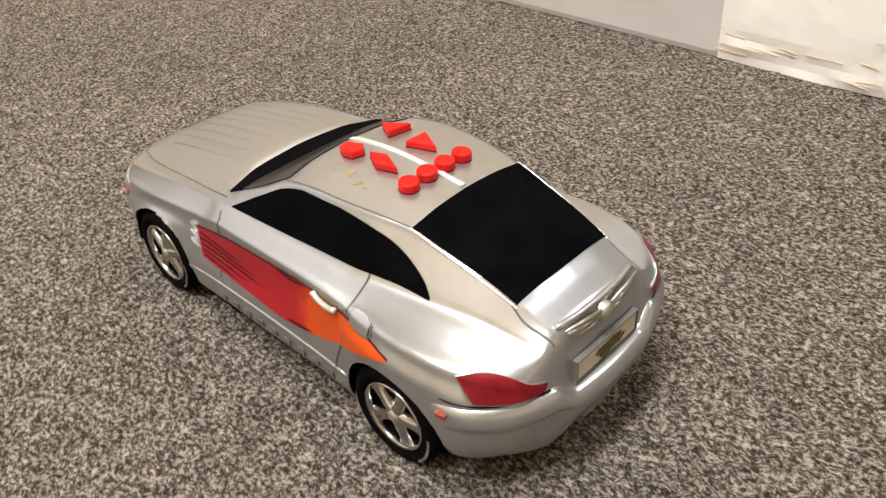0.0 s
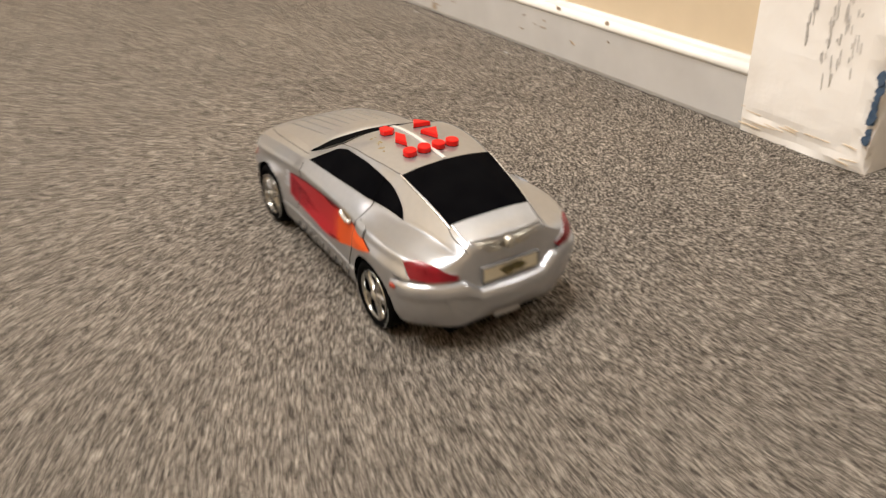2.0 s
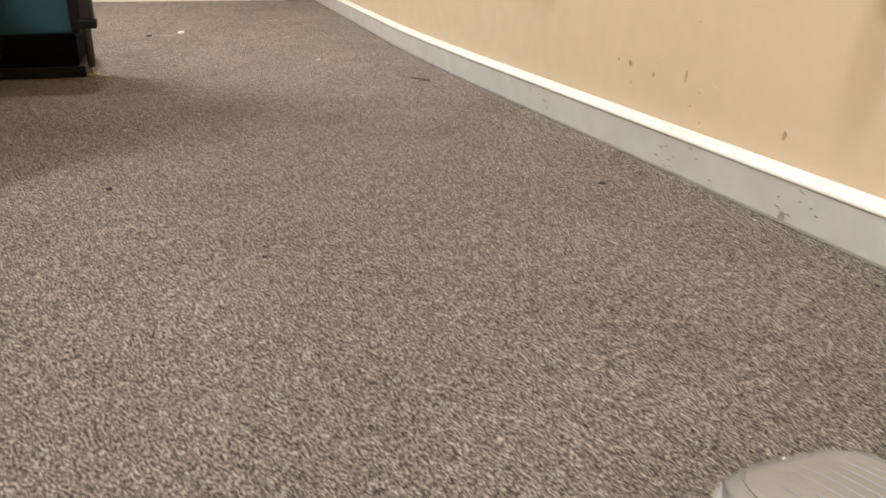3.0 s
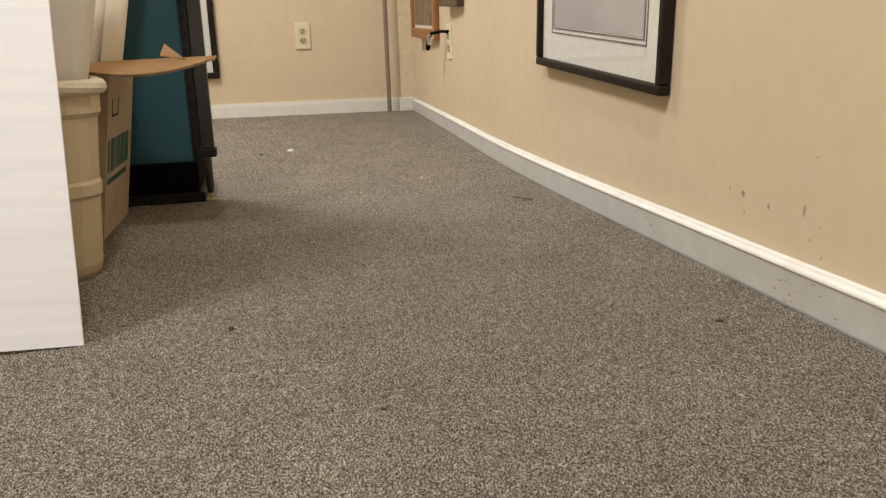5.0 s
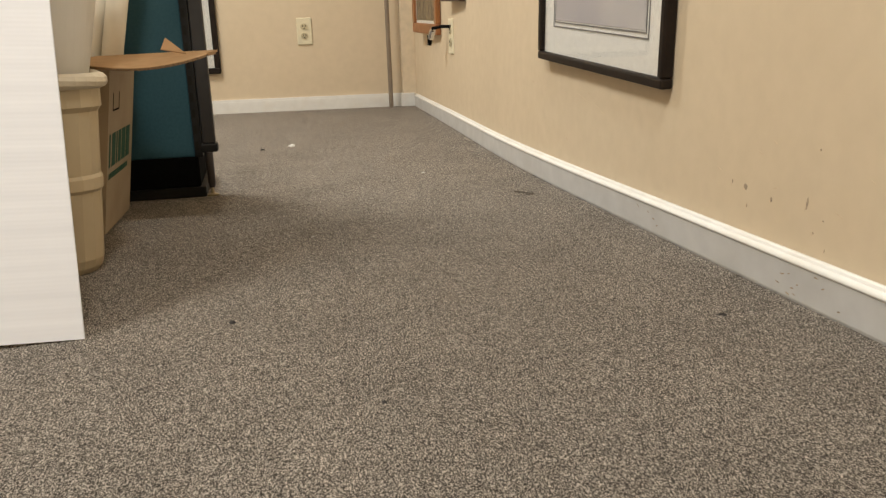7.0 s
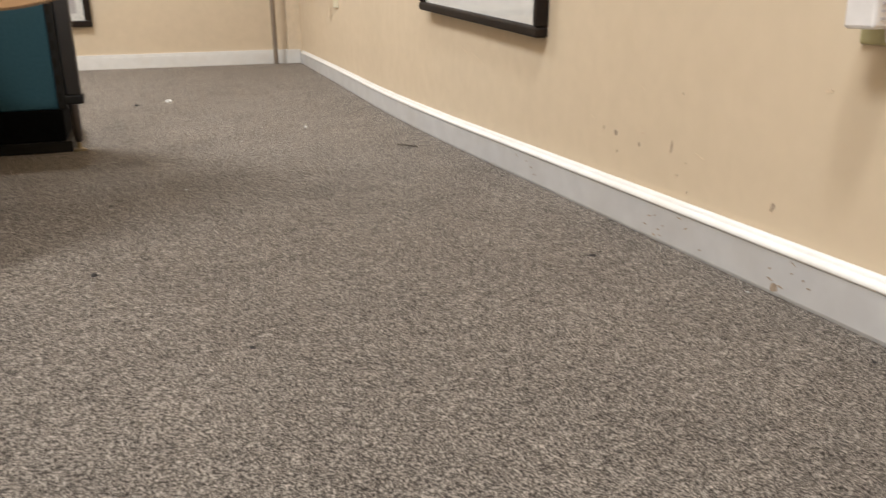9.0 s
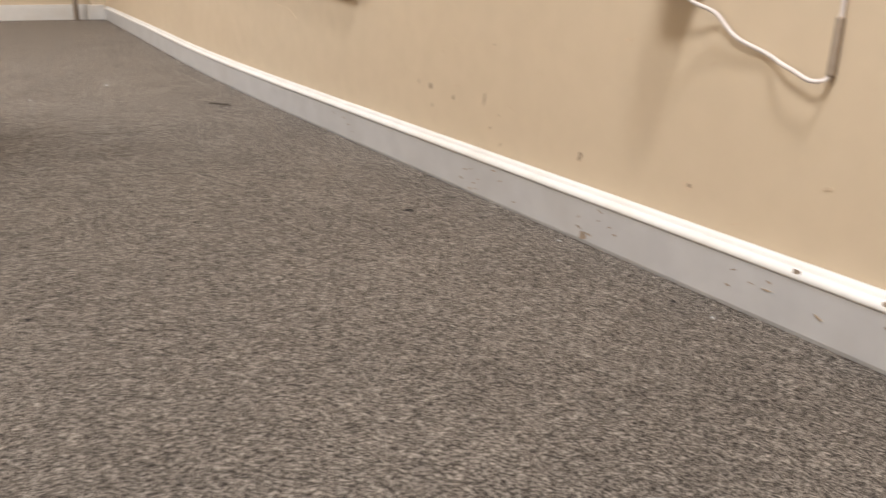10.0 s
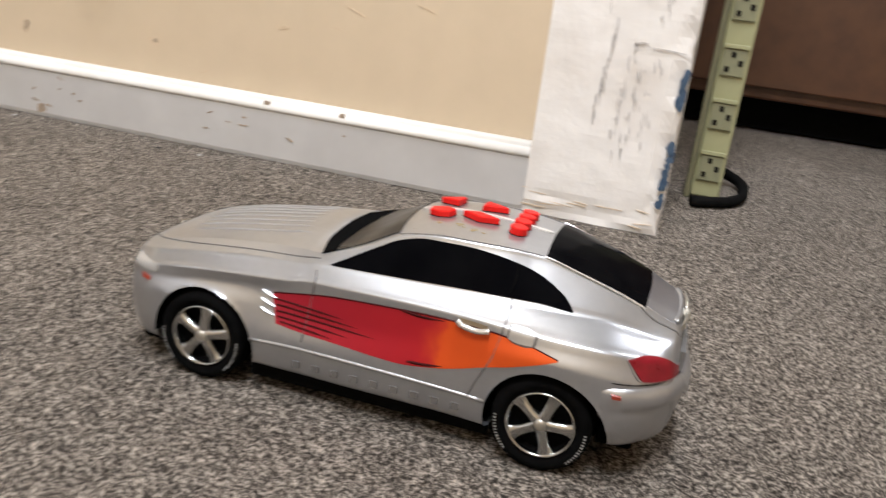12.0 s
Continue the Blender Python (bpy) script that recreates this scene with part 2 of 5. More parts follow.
tagged(part("wall_east_south", bm, WALL), "tan painted wall beside the doorway", "wall", kind="structure")
bm = box(0.0, 0.12, -1.15, 0.0, 2.1, 2.4)
tagged(part("wall_over_doorway", bm, WALL), "tan painted wall over the doorway", "wall", kind="structure")
bm = box(2.4, 2.52, -2.72, 1.6, -0.004, 2.4)
tagged(part("wall_side_room", bm, WALL), "tan painted wall of the next room", "wall", kind="structure")
bm = box(0.12, 2.4, 1.5, 1.62, -0.004, 2.4)
tagged(part("wall_side_room_north", bm, WALL), "tan painted wall of the next room", "wall", kind="structure")
bm = box(-2.72, 2.52, -2.72, far_y(-2.6) + 0.12, 2.4, 2.48)
tagged(part("ceiling", bm, CEIL), "white ceiling", "ceiling", kind="structure")

# small boxed chase in the far corner
bm = box(FAR_X, 0.125, FAR_Y - 0.03, FAR_Y - 0.006, -0.004, 2.4, 0.002)
tagged(part("wall_chase", bm, mat("light_wall_paint", (0.70, 0.58, 0.42), None, 30, 0.7, bump=0.2, bscale=200)), "pale tan boxed chase in the corner", "wall", kind="structure")

# baseboards: a flat grey face with a white rounded bead on top
FACE = [(0.0, 0.0), (0.011, 0.0), (0.012, 0.004), (0.012, 0.0462), (0.0, 0.0462)]
BEAD = [(0.0, 0.0462), (0.0122, 0.0462), (0.0132, 0.0472), (0.0135, 0.0488), (0.0131, 0.0506), (0.0120, 0.0522), (0.0102, 0.0533), (0.0078, 0.0538), (0.0066, 0.0536), (0.0062, 0.0545),
        (0.0058, 0.0562), (0.0048, 0.0577), (0.0030, 0.0587), (0.0, HB)]
LINE = [(0.0, 0.0005)] + [(wall_x(y), y) for y in np.linspace(0.15, FAR_Y - 0.03, 30)]
rng = random.Random(5)
bb = tagged(part("baseboard", strip(LINE, FACE), BASE), "grey baseboard with scuffs along the carpet", "baseboard", kind="structure")
part("bead", strip(LINE, BEAD), BASEW, bb, "white painted rounded top bead", smooth=True)
bf = tagged(part("baseboard_north", along_end(-2.6, FAR_X, 0.0, 0.012, 0, 0.052), BASEW), "white painted baseboard on the end wall", "baseboard", kind="structure")
part("bead", along_end(-2.6, FAR_X, 0.0, 0.009, 0.052, 0.0633), BASEW, bf)
part("return_piece", box(FAR_X - 0.012, 0.112, FAR_Y - 0.042, FAR_Y - 0.0305, 0, 0.0633, 0.002), BASEW, bf)


# ---- marks on the wall and baseboard ----
def flake(bm, y, z, w, h, x, lean=0.0, seed=0, n=9):
    """A thin irregular mark on the east wall, standing in the plane x."""
    rg = random.Random(seed)
    vs = []
    for k in range(n):
        a = 2 * math.pi * k / n
        r = rg.uniform(0.55, 1.0)
        dy, dz = w / 2 * r * math.cos(a), h / 2 * r * math.sin(a)
        dy, dz = dy * math.cos(lean) - dz * math.sin(lean), dy * math.sin(lean) + dz * math.cos(lean)
        vs.append((y + dy, z + dz))
    f = [bm.verts.new((x, a, b)) for a, b in vs]
    g = [bm.verts.new((x + 0.0006, a, b)) for a, b in vs]
    bm.faces.new(f)
    for k in range(n):
        bm.faces.new((f[k], f[(k + 1) % n], g[(k + 1) % n], g[k]))


dark, brown, onbase = bmesh.new(), bmesh.new(), bmesh.new()
MARKS = [(0.842, 0.120, 0.012, 0.013), (0.713, 0.121, 0.006, 0.022), (0.784, 0.113, 0.005, 0.012), (0.530, 0.087, 0.010, 0.016), (0.378, 0.092, 0.016, 0.008),
         (0.874, 0.122, 0.003, 0.014), (0.837, 0.095, 0.004, 0.010), (0.698, 0.088, 0.008, 0.008), (0.682, 0.106, 0.005, 0.004), (0.696, 0.188, 0.005, 0.005), (0.676, 0.071, 0.003, 0.010)]
for i, (y, z, w, h) in enumerate(MARKS):
    flake(dark, y, z, w * (0.8 if i < 4 else 0.5), h * (0.85 if i < 4 else 0.6), -0.0004, 0.2, i)
    flake(brown, y + 0.002, z - 0.001, w * 1.0, h * 1.0, -0.0002, 0.2, i + 30)
for i in range(30):
    y, z = rng.uniform(0.05, 2.2), rng.uniform(0.07, 0.26)
    flake(brown, y, z, rng.uniform(0.002, 0.016), rng.uniform(0.001, 0.005), wall_x(y) - 0.0002 - 0.00001 * i, rng.uniform(-0.6, 0.6), 100 + i)
for i, (y, z, l) in enumerate([(0.908, 0.134, 0.022), (0.658, 0.119, 0.024), (0.608, 0.164, 0.010), (1.42, 0.20, 0.05), (1.34, 0.185, 0.06), (0.174, 0.144, 0.022), (0.109, 0.154, 0.02)]):
    flake(brown, y, z, l, 0.0015, wall_x(y) - 0.0004 - 0.00001 * i, 0.35, 200 + i, 12)
for i in range(30):
    y = rng.choice([0.455, 0.50, 0.65, 0.68, 0.72, 0.3, 1.1, 0.2]) + rng.gauss(0, 0.02)
    flake(onbase, y, rng.uniform(0.006, 0.042), rng.uniform(0.003, 0.014), rng.uniform(0.001, 0.003), -0.0123 - 0.00001 * i, rng.uniform(-0.5, 0.5), 300 + i)
flake(onbase, 0.503, 0.008, 0.012, 0.012, -0.0124, 0, 5)
for i, y in enumerate((0.249, 0.174)):
    flake(onbase, y, 0.0535, 0.008, 0.006, -0.0128, 0, 40 + i)
tagged(part("wall_marks", dark, SCUFF), "dark scuff marks and gouges on the tan wall", "scuff marks", kind="stuff")
tagged(part("wall_stains", brown, SCUFFL), "brown smudges and scratches on the tan wall", "scuff marks", kind="stuff")
tagged(part("baseboard_marks", onbase, SCUFF), "black scuffs on the grey baseboard", "scuff marks", kind="stuff")


# ---- doorway post with chipped paint ----
def door_post():
    rg = random.Random(11)
    bm = bmesh.new()
    x0, x1, y0, y1 = -0.0145, 0.125, -0.114, 0.0
    ys = list(np.linspace(y0, y1, 24))
    zs = list(np.linspace(0, 0.45, 80)) + [0.8, 1.4, 2.1]
    def chip(y, z):
        low = max(0, 1 - z / 0.03)
        edge = max(0, 1 - (y - y0) / 0.014) if z < 0.45 else 0
        q = noise.noise(Vector((y * 60, z * 60, 3.1)))
        q2 = noise.noise(Vector((y * 25, z * 160, 7.1)))
        return low * (0.0018 + 0.0026 * q2) + edge * max(0, 0.003 + 0.006 * q) + 0.0005 * q
    front = [[bm.verts.new((x0 + chip(y, z), y + (0.004 * max(0, noise.noise(Vector((1, z * 50, 2)))) if y == y0 else 0), z)) for y in ys] for z in zs]
    lip = [bm.verts.new((x0 + 0.010, y0 + 0.001 * noise.noise(Vector((9, z * 30, 4))), z)) for z in zs]
    back = [[bm.verts.new((x1, y, z)) for y in (y0, y1)] for z in zs]
    for i in range(len(zs) - 1):
        for k in range(len(ys) - 1):
            bm.faces.new((front[i][k], front[i][k + 1], front[i + 1][k + 1], front[i + 1][k]))
        bm.faces.new((front[i][0], front[i + 1][0], lip[i + 1], lip[i]))
        bm.faces.new((lip[i], lip[i + 1], back[i + 1][0], back[i][0]))
        bm.faces.new((front[i][-1], back[i][1], back[i + 1][1], front[i + 1][-1]))
        bm.faces.new((back[i][0], back[i + 1][0], back[i + 1][1], back[i][1]))
    bm.faces.new([*front[-1], back[-1][1], back[-1][0], lip[-1]])
    ob = tagged(part("door_post", bm, POST), "white door post with peeling paint and black scuffs", "door post", kind="structure")
    s, b, w = bmesh.new(), bmesh.new(), bmesh.new()
    for i in range(150):
        c = rg.choice([(-0.050, 0.125, 0.0016), (-0.050, 0.125, 0.0012), (-0.066, 0.11, 0.003), (-0.075, 0.10, 0.004), (-0.087, 0.10, 0.004), (-0.052, 0.21, 0.006), (-0.07, 0.22, 0.006), (-0.09, 0.2, 0.005)])
        z = c[1] + rg.uniform(-0.040, 0.040)
        y = c[0] - (z - c[1]) * 0.10 + rg.gauss(0, c[2] * 0.6)
        flake(s, y, z, rg.uniform(0.0005, 0.0016), rg.uniform(0.003, 0.016), x0 - 0.0006 - 0.000004 * i, -0.10, 400 + i)
    for i in range(64):
        z = 0.030 + 0.115 * (i / 63) + rg.gauss(0, 0.006)
        if noise.noise(Vector((z * 45, 8.0, 1.5))) < -0.32:
            continue
        flake(b, y0 + (0.0035 + 0.0035 * noise.noise(Vector((z * 40, 2.0, 0.0)))) * rg.uniform(0.3, 1.0), z, rg.uniform(0.003, 0.0075), rg.uniform(0.006, 0.015), x0 - 0.0004 + 0.0008 * (i % 2) - 0.000008 * i, 0, 500 + i)
    for i in range(14):
        flake(w, rg.uniform(y0 + 0.01, y1 - 0.005), rg.uniform(0.004, 0.026), rg.uniform(0.010, 0.035), 0.0008, x0 - 0.0006 + 0.001, rg.uniform(-0.12, 0.12), 600 + i)
    flake(s, -0.096, 0.148, 0.036, 0.0013, x0 - 0.0013, 0.06, 700, 13)
    flake(s, -0.074, 0.151, 0.012, 0.0022, x0 - 0.00132, -0.12, 701, 11)
    part("scuff", s, PSCUFF, ob, "black rubbed streaks")
    part("bare_patch", b, BLUE, ob, "dark blue older paint showing at the edge")
    part("crack", w, SCUFFL, ob, "brown cracks in the peeling paint")
    return ob


door_post()

# ---- power raceway behind the post ----
OLIVE = mat("olive_metal", (0.36, 0.36, 0.20), (0.33, 0.33, 0.18), 60, 0.45, bump=0.05, big=(0.25, 0.24, 0.13), bigscale=8)
IVORY = mat("ivory_plastic", (0.70, 0.63, 0.45), (0.66, 0.59, 0.42), 60, 0.4)
IVORYD = mat("aged_ivory_plastic", (0.50, 0.43, 0.28), (0.46, 0.39, 0.25), 60, 0.4)
SLOT = mat("slot_dark", (0.02, 0.018, 0.015), None, 60, 0.7, spec=0.1)
SOCKET = mat("socket_green", (0.25, 0.25, 0.15), None, 80, 0.5)
rw = thing("power_strip", "olive metal plug strip standing behind the door post", "power strip", (0.182, -0.150, 0))
part("channel", box(-0.016, 0.016, -0.014, 0.014, 0.004, 0.9, 0.002), OLIVE, rw)
part("back_plate", box(-0.012, 0.026, 0.0142, 0.020, 0.0, 0.9, 0.001), mat("dark_olive_metal", (0.20, 0.19, 0.11), None, 60, 0.5), rw)
for z in (0.034, 0.086, 0.138, 0.190, 0.242, 0.294):
    so = part("socket", box(-0.0185, -0.0162, -0.011, 0.011, z - 0.013, z + 0.013, 0.001), SOCKET, rw, "dull green socket face")
    for dy, dz, h in ((0.0015, 0.0075, 0.005), (-0.006, 0.0, 0.0055), (0.0055, -0.0065, 0.005)):
        part("slot", box(-0.0192, -0.0186, dy - 0.0022, dy + 0.0022, z + dz - h / 2, z + dz + h / 2), SLOT, so)
    part("lip", box(-0.020, -0.0162, -0.012, 0.012, z + 0.0132, z + 0.017, 0.0005), OLIVE, rw)
loop = [(0.128, -0.138, 0.006), (0.138, -0.158, 0.006), (0.158, -0.176, 0.006), (0.195, -0.188, 0.006), (0.240, -0.190, 0.007), (0.275, -0.178, 0.010), (0.268, -0.158, 0.020), (0.232, -0.146, 0.030), (0.205, -0.142, 0.036)]
tagged(part("extension_cable", tube(smooth_line(loop, 40), 0.0055, 10), BLACK, smooth=True), "black power cord looped round the plug strip's foot", "cable")

# ---- brown cabinet in the next room ----
DWOOD = mat("dark_wood", (0.10, 0.045, 0.022), (0.07, 0.030, 0.015), 30, 0.4, bump=0.1)
cb = thing("wooden_cabinet", "dark brown wooden cabinet standing over the carpet", "cabinet", (0.83, 0.1, 0))
part("body", box(0, 0.5, -0.75, 0.8, 0.055, 0.8, 0.004), DWOOD, cb)
part("plinth", box(0.06, 0.48, -0.72, 0.77, 0.0, 0.055), BLACK, cb)
part("front_panel", box(-0.012, -0.001, -0.72, 0.77, 0.075, 0.76, 0.003), DWOOD, cb)

# ---- pictures ----
FRAMEB = mat("black_frame_wood", (0.012, 0.008, 0.006), (0.020, 0.013, 0.009), 40, 0.5, bump=0.1, spec=0.15)
FRAMEO = mat("brown_frame_wood", (0.30, 0.115, 0.034), (0.22, 0.085, 0.026), 30, 0.4, bump=0.1)
MATW = mat("mount_board", (0.76, 0.74, 0.69), None, 80, 0.8)
PRINT = mat("pale_print", (0.50, 0.47, 0.45), (0.42, 0.39, 0.39), 6, 0.8, big=(0.33, 0.31, 0.34), bigscale=5, bigamt=0.5)
LINEG = mat("grey_line", (0.16, 0.15, 0.14), None, 50, 0.8)
GLASS = bpy.data.materials.new("picture_glass")
GLASS.use_nodes = True
gn = GLASS.node_tree
gn.nodes.remove(gn.nodes["Principled BSDF"])
gt, gg, gm = gn.nodes.new("ShaderNodeBsdfTransparent"), gn.nodes.new("ShaderNodeBsdfGlossy"), gn.nodes.new("ShaderNodeMixShader")
gg.inputs["Roughness"].default_value = 0.03
gm.inputs[0].default_value = 0.06
gn.links.new(gt.outputs[0], gm.inputs[1])
gn.links.new(gg.outputs[0], gm.inputs[2])
gn.links.new(gm.outputs[0], gn.nodes["Material Output"].inputs[0])


def picture(name, label, w, h, m, bar, depth, frame_mat, mount, image_mat, rules=True):
    """A framed picture hanging on a wall: local x along the wall, z up, y out of the wall; origin at its lower left corner."""
    ob = thing(name, label, "picture")
    ob.matrix_world = m
    for nm, a in (("frame_bar", (0, w, 0, bar)), ("frame_bar", (0, w, h - bar, h)), ("frame_bar", (0, bar, bar, h - bar)), ("frame_bar", (w - bar, w, bar, h - bar))):
        bm = box(a[0], a[1], 0.0, depth, a[2], a[3], min(bar, depth) * 0.22)
        part(nm, bm, frame_mat, ob)
    part("mount", box(bar, w - bar, 0.002, depth * 0.45, bar, h - bar), MATW, ob, "off-white mount board")
    part("print", box(bar + mount, w - bar - mount, depth * 0.45 + 0.0005, depth * 0.45 + 0.001, bar + mount, h - bar - mount), image_mat, ob, "pale landscape print")
    if rules:
        for o in (mount * 0.93, mount * 0.80):
            bm = bmesh.new()
            e = 0.0022
            a0, a1, b0, b1 = bar + o, w - bar - o, bar + o, h - bar - o
            y0, y1 = depth * 0.45 + 0.0003, depth * 0.45 + 0.0013
            box(a0, a1, y0, y1, b0, b0 + e, bm=bm)
            box(a0, a1, y0, y1, b1 - e, b1, bm=bm)
            box(a0, a0 + e, y0, y1, b0 + e, b1 - e, bm=bm)
            box(a1 - e, a1, y0, y1, b0 + e, b1 - e, bm=bm)
            part("ruled_line", bm, LINEG, ob)
    part("glass", box(bar, w - bar, depth * 0.62, depth * 0.68, bar, h - bar), GLASS, ob)
    return ob


def on_east(y, z, tilt=0.0):
    """Pose on the east wall: local x runs towards +y, local y out of the wall."""
    return pose(wall_x(y) - 0.001, y, z, 0, 0, 90) @ pose(0, 0, 0, 0, tilt, 0)


picture("framed_print", "large print in a black frame with a white mount", 0.58, 0.46, on_east(1.052, 0.237, -3.6), 0.0165, 0.021, FRAMEB, 0.068, PRINT)
picture("small_framed_picture", "small picture in an orange-brown wooden frame", 0.48, 0.37, on_east(3.03, 0.328, -2.0), 0.040, 0.02, FRAMEO, 0.012, mat("brown_print", (0.07, 0.05, 0.026), (0.27, 0.20, 0.11), 22, 0.7), False)
picture("small_dark_picture", "small picture in a dark brown wooden frame", 0.27, 0.36, on_east(2.52, 0.431, -2.5), 0.036, 0.023, mat("dark_brown_frame", (0.07, 0.035, 0.018), None, 40, 0.4), 0.012, PRINT, False)
picture("tall_framed_print", "tall print in a black frame on the end wall", 0.66, 0.85, pose(-0.784, far_y(-0.784) - 0.001, 0.187, 0, 0, 180 - math.degrees(FAR_LEAN)), 0.027, 0.020, FRAMEB, 0.031, PRINT, False)


# ---- outlets ----
def outlet(label, m, plate=None):
    """A duplex outlet: local x across, z up, y out of the wall."""
    ob = thing("outlet", label, "outlet")
    ob.matrix_world = m
    part("plate", box(-0.035, 0.035, 0, 0.006, -0.061, 0.061, 0.003), plate or IVORY, ob)
    for z in (0.021, -0.021):
        poly = [(0.017 * math.cos(a), 0.0145 * math.sin(a)) for a in np.linspace(0, 2 * math.pi, 20, endpoint=False)]
        rc = part("receptacle", prism(poly, 0.006, 0.0085, pose(0, 0, z, -90, 0, 0) @ pose(0, 0, 0, 0, 0, 180)), IVORYD, ob)
        for dx, dz, w, h in ((-0.006, 0.003, 0.003, 0.010), (0.006, 0.003, 0.003, 0.009), (0, -0.008, 0.006, 0.005)):
            part("slot", box(dx - w / 2, dx + w / 2, 0.0086, 0.0092, z + dz - h / 2, z + dz + h / 2), SLOT, rc)
    part("screw", lathe([(0.0001, 0.0075), (0.0022, 0.0073), (0.0025, 0.006)], "Y", 10), IVORY, ob)
    return ob


outlet("ivory duplex outlet on the end wall", pose(-0.388, far_y(-0.388), 0.366, 0, 0, 180 - math.degrees(FAR_LEAN)))
ES = pose(0, 0, 0, 0, 0, 90)
outlet("ivory outlet beside a small picture", Matrix.Translation((wall_x(2.80), 2.80, 0.323)) @ ES)
outlet("olive outlet behind a white adapter", Matrix.Translation((0.0, 0.413, 0.316)) @ ES @ Matrix.Diagonal((0.8, 1.0, 0.95, 1.0)), mat("olive_plate", (0.40, 0.36, 0.19), (0.36, 0.32, 0.16), 60, 0.4))

WHITEP = mat("white_plastic", (0.74, 0.71, 0.68), None, 60, 0.4)
ad = thing("power_adapter", "white plug-in power adapter on the wall outlet", "adapter", (0, 0.405, 0))
part("case", box(-0.046, -0.0095, -0.016, 0.016, 0.2735, 0.345, 0.003), WHITEP, ad)
bm = bmesh.new()
for i in range(5):
    box(-0.040, -0.020 + 0.003 * (i % 2), -0.0168, -0.0161, 0.281 + i * 0.006, 0.283 + i * 0.006, bm=bm)
part("printed_bars", bm, mat("grey_ink", (0.52, 0.50, 0.52), None, 60, 0.6), ad)
cord = [(-0.024, 0.396, 0.276), (-0.026, 0.391, 0.264), (-0.021, 0.383, 0.254), (-0.010, 0.365, 0.245), (-0.006, 0.344, 0.227), (-0.003, 0.316, 0.217), (-0.012, 0.286, 0.209), (-0.012, 0.263, 0.2015), (-0.006, 0.257, 0.2025), (-0.0035, 0.2546, 0.210),
        (-0.0035, 0.2542, 0.25), (-0.005, 0.2535, 0.28), (-0.005, 0.252, 0.34), (-0.004, 0.252, 0.42)]
tagged(part("charger_cable", tube(smooth_line(cord, 90), 0.0018, 8), mat("pinkish_cord", (0.72, 0.66, 0.62), None, 60, 0.5), smooth=True), "thin white cord sagging along the wall", "cable")
tagged(part("cable_sleeve", box(-0.0065, -0.0005, 0.2517, 0.2574, 0.2055, 0.249, 0.0015), mat("taupe_sleeve", (0.36, 0.29, 0.22), (0.30, 0.24, 0.18), 90, 0.6, bump=0.1)), "short grey-brown sleeve holding a cord to the wall", "cable sleeve")

hook = thing("hanging_clip", "black plug and silver clip hanging from an outlet", "clip", (wall_x(2.81) - 0.012, 2.81, 0.357))
part("arm", tube([(0.004, -0.02, 0), (-0.01, 0.04, 0.002), (-0.035, 0.10, -0.004)], 0.006, 8), BLACK, hook)
part("clip", tube([(-0.035, 0.10, -0.01), (-0.04, 0.12, -0.04)], 0.011, 8), mat("chrome_small", (0.7, 0.7, 0.7), None, 40, 0.25, 1.0), hook)
part("plug", tube([(-0.04, 0.12, -0.03), (-0.042, 0.135, -0.062)], 0.012, 8, taper=[1, 0.6]), BLACK, hook)

# ---- pipe ----
PIPE = mat("painted_pipe", (0.30, 0.25, 0.20), (0.26, 0.21, 0.17), 20, 0.35, 0.5, bump=0.05)
pp = thing("pipe", "thin grey-brown metal pipe standing at the end wall", "pipe", (-0.006, 3.81, 0))
part("tube", lathe([(0.0001, 0.0), (0.0105, 0.0), (0.0105, 2.399), (0.0001, 2.399)], "Z", 20), PIPE, pp, smooth=False)

# ---- things along the west side ----
def board_material():
    """White plastic whose inner flutes show through as faint level lines."""
    m = mat("corrugated_white", (0.91, 0.91, 0.935), (0.82, 0.82, 0.85), 9, 0.5)
    nt = m.node_tree
    flat = nt.nodes.new("ShaderNodeMapping")
    flat.inputs["Scale"].default_value = (0.25, 1.0, 7.0)
    grain = nt.nodes["Noise Texture"]
    nt.links.new(nt.nodes["Texture Coordinate"].outputs["Object"], flat.inputs["Vector"])
    nt.links.new(flat.outputs[0], grain.inputs["Vector"])
    tc, wv, mp = nt.nodes.new("ShaderNodeTexCoord"), nt.nodes.new("ShaderNodeTexWave"), nt.nodes.new("ShaderNodeBump")
    wv.bands_direction = "Z"
    wv.inputs["Scale"].default_value, wv.inputs["Distortion"].default_value = 66, 0.4
    nt.links.new(tc.outputs["Object"], wv.inputs["Vector"])
    mp.inputs["Strength"].default_value, mp.inputs["Distance"].default_value = 0.12, 0.0002
    nt.links.new(wv.outputs["Fac"], mp.inputs["Height"])
    nt.links.new(mp.outputs[0], nt.nodes["Principled BSDF"].inputs["Normal"])
    return m


BOARDW = board_material()
pb = thing("corrugated_board", "white corrugated plastic board standing upright on the carpet", "board", (-0.853, 0.843, 0), 2.0)
pb.matrix_world = pose(-0.853, 0.843, 0.0, 0, 2.4, 2.0)
bm = bmesh.new()
box(-0.75, 0.0, 0.0, 0.0008, 0.0005, 0.9, bm=bm)
part("front_sheet", bm, BOARDW, pb)
part("back_sheet", box(-0.75, 0.0, 0.0042, 0.005, 0.0005, 0.9), BOARDW, pb)
bm = bmesh.new()
for i in range(187):
    z = 0.002 + i * 0.0048
    box(-0.75, -0.0004, 0.0008, 0.0042, z, z + 0.0006, bm=bm)
part("flutes", bm, BOARDW, pb)

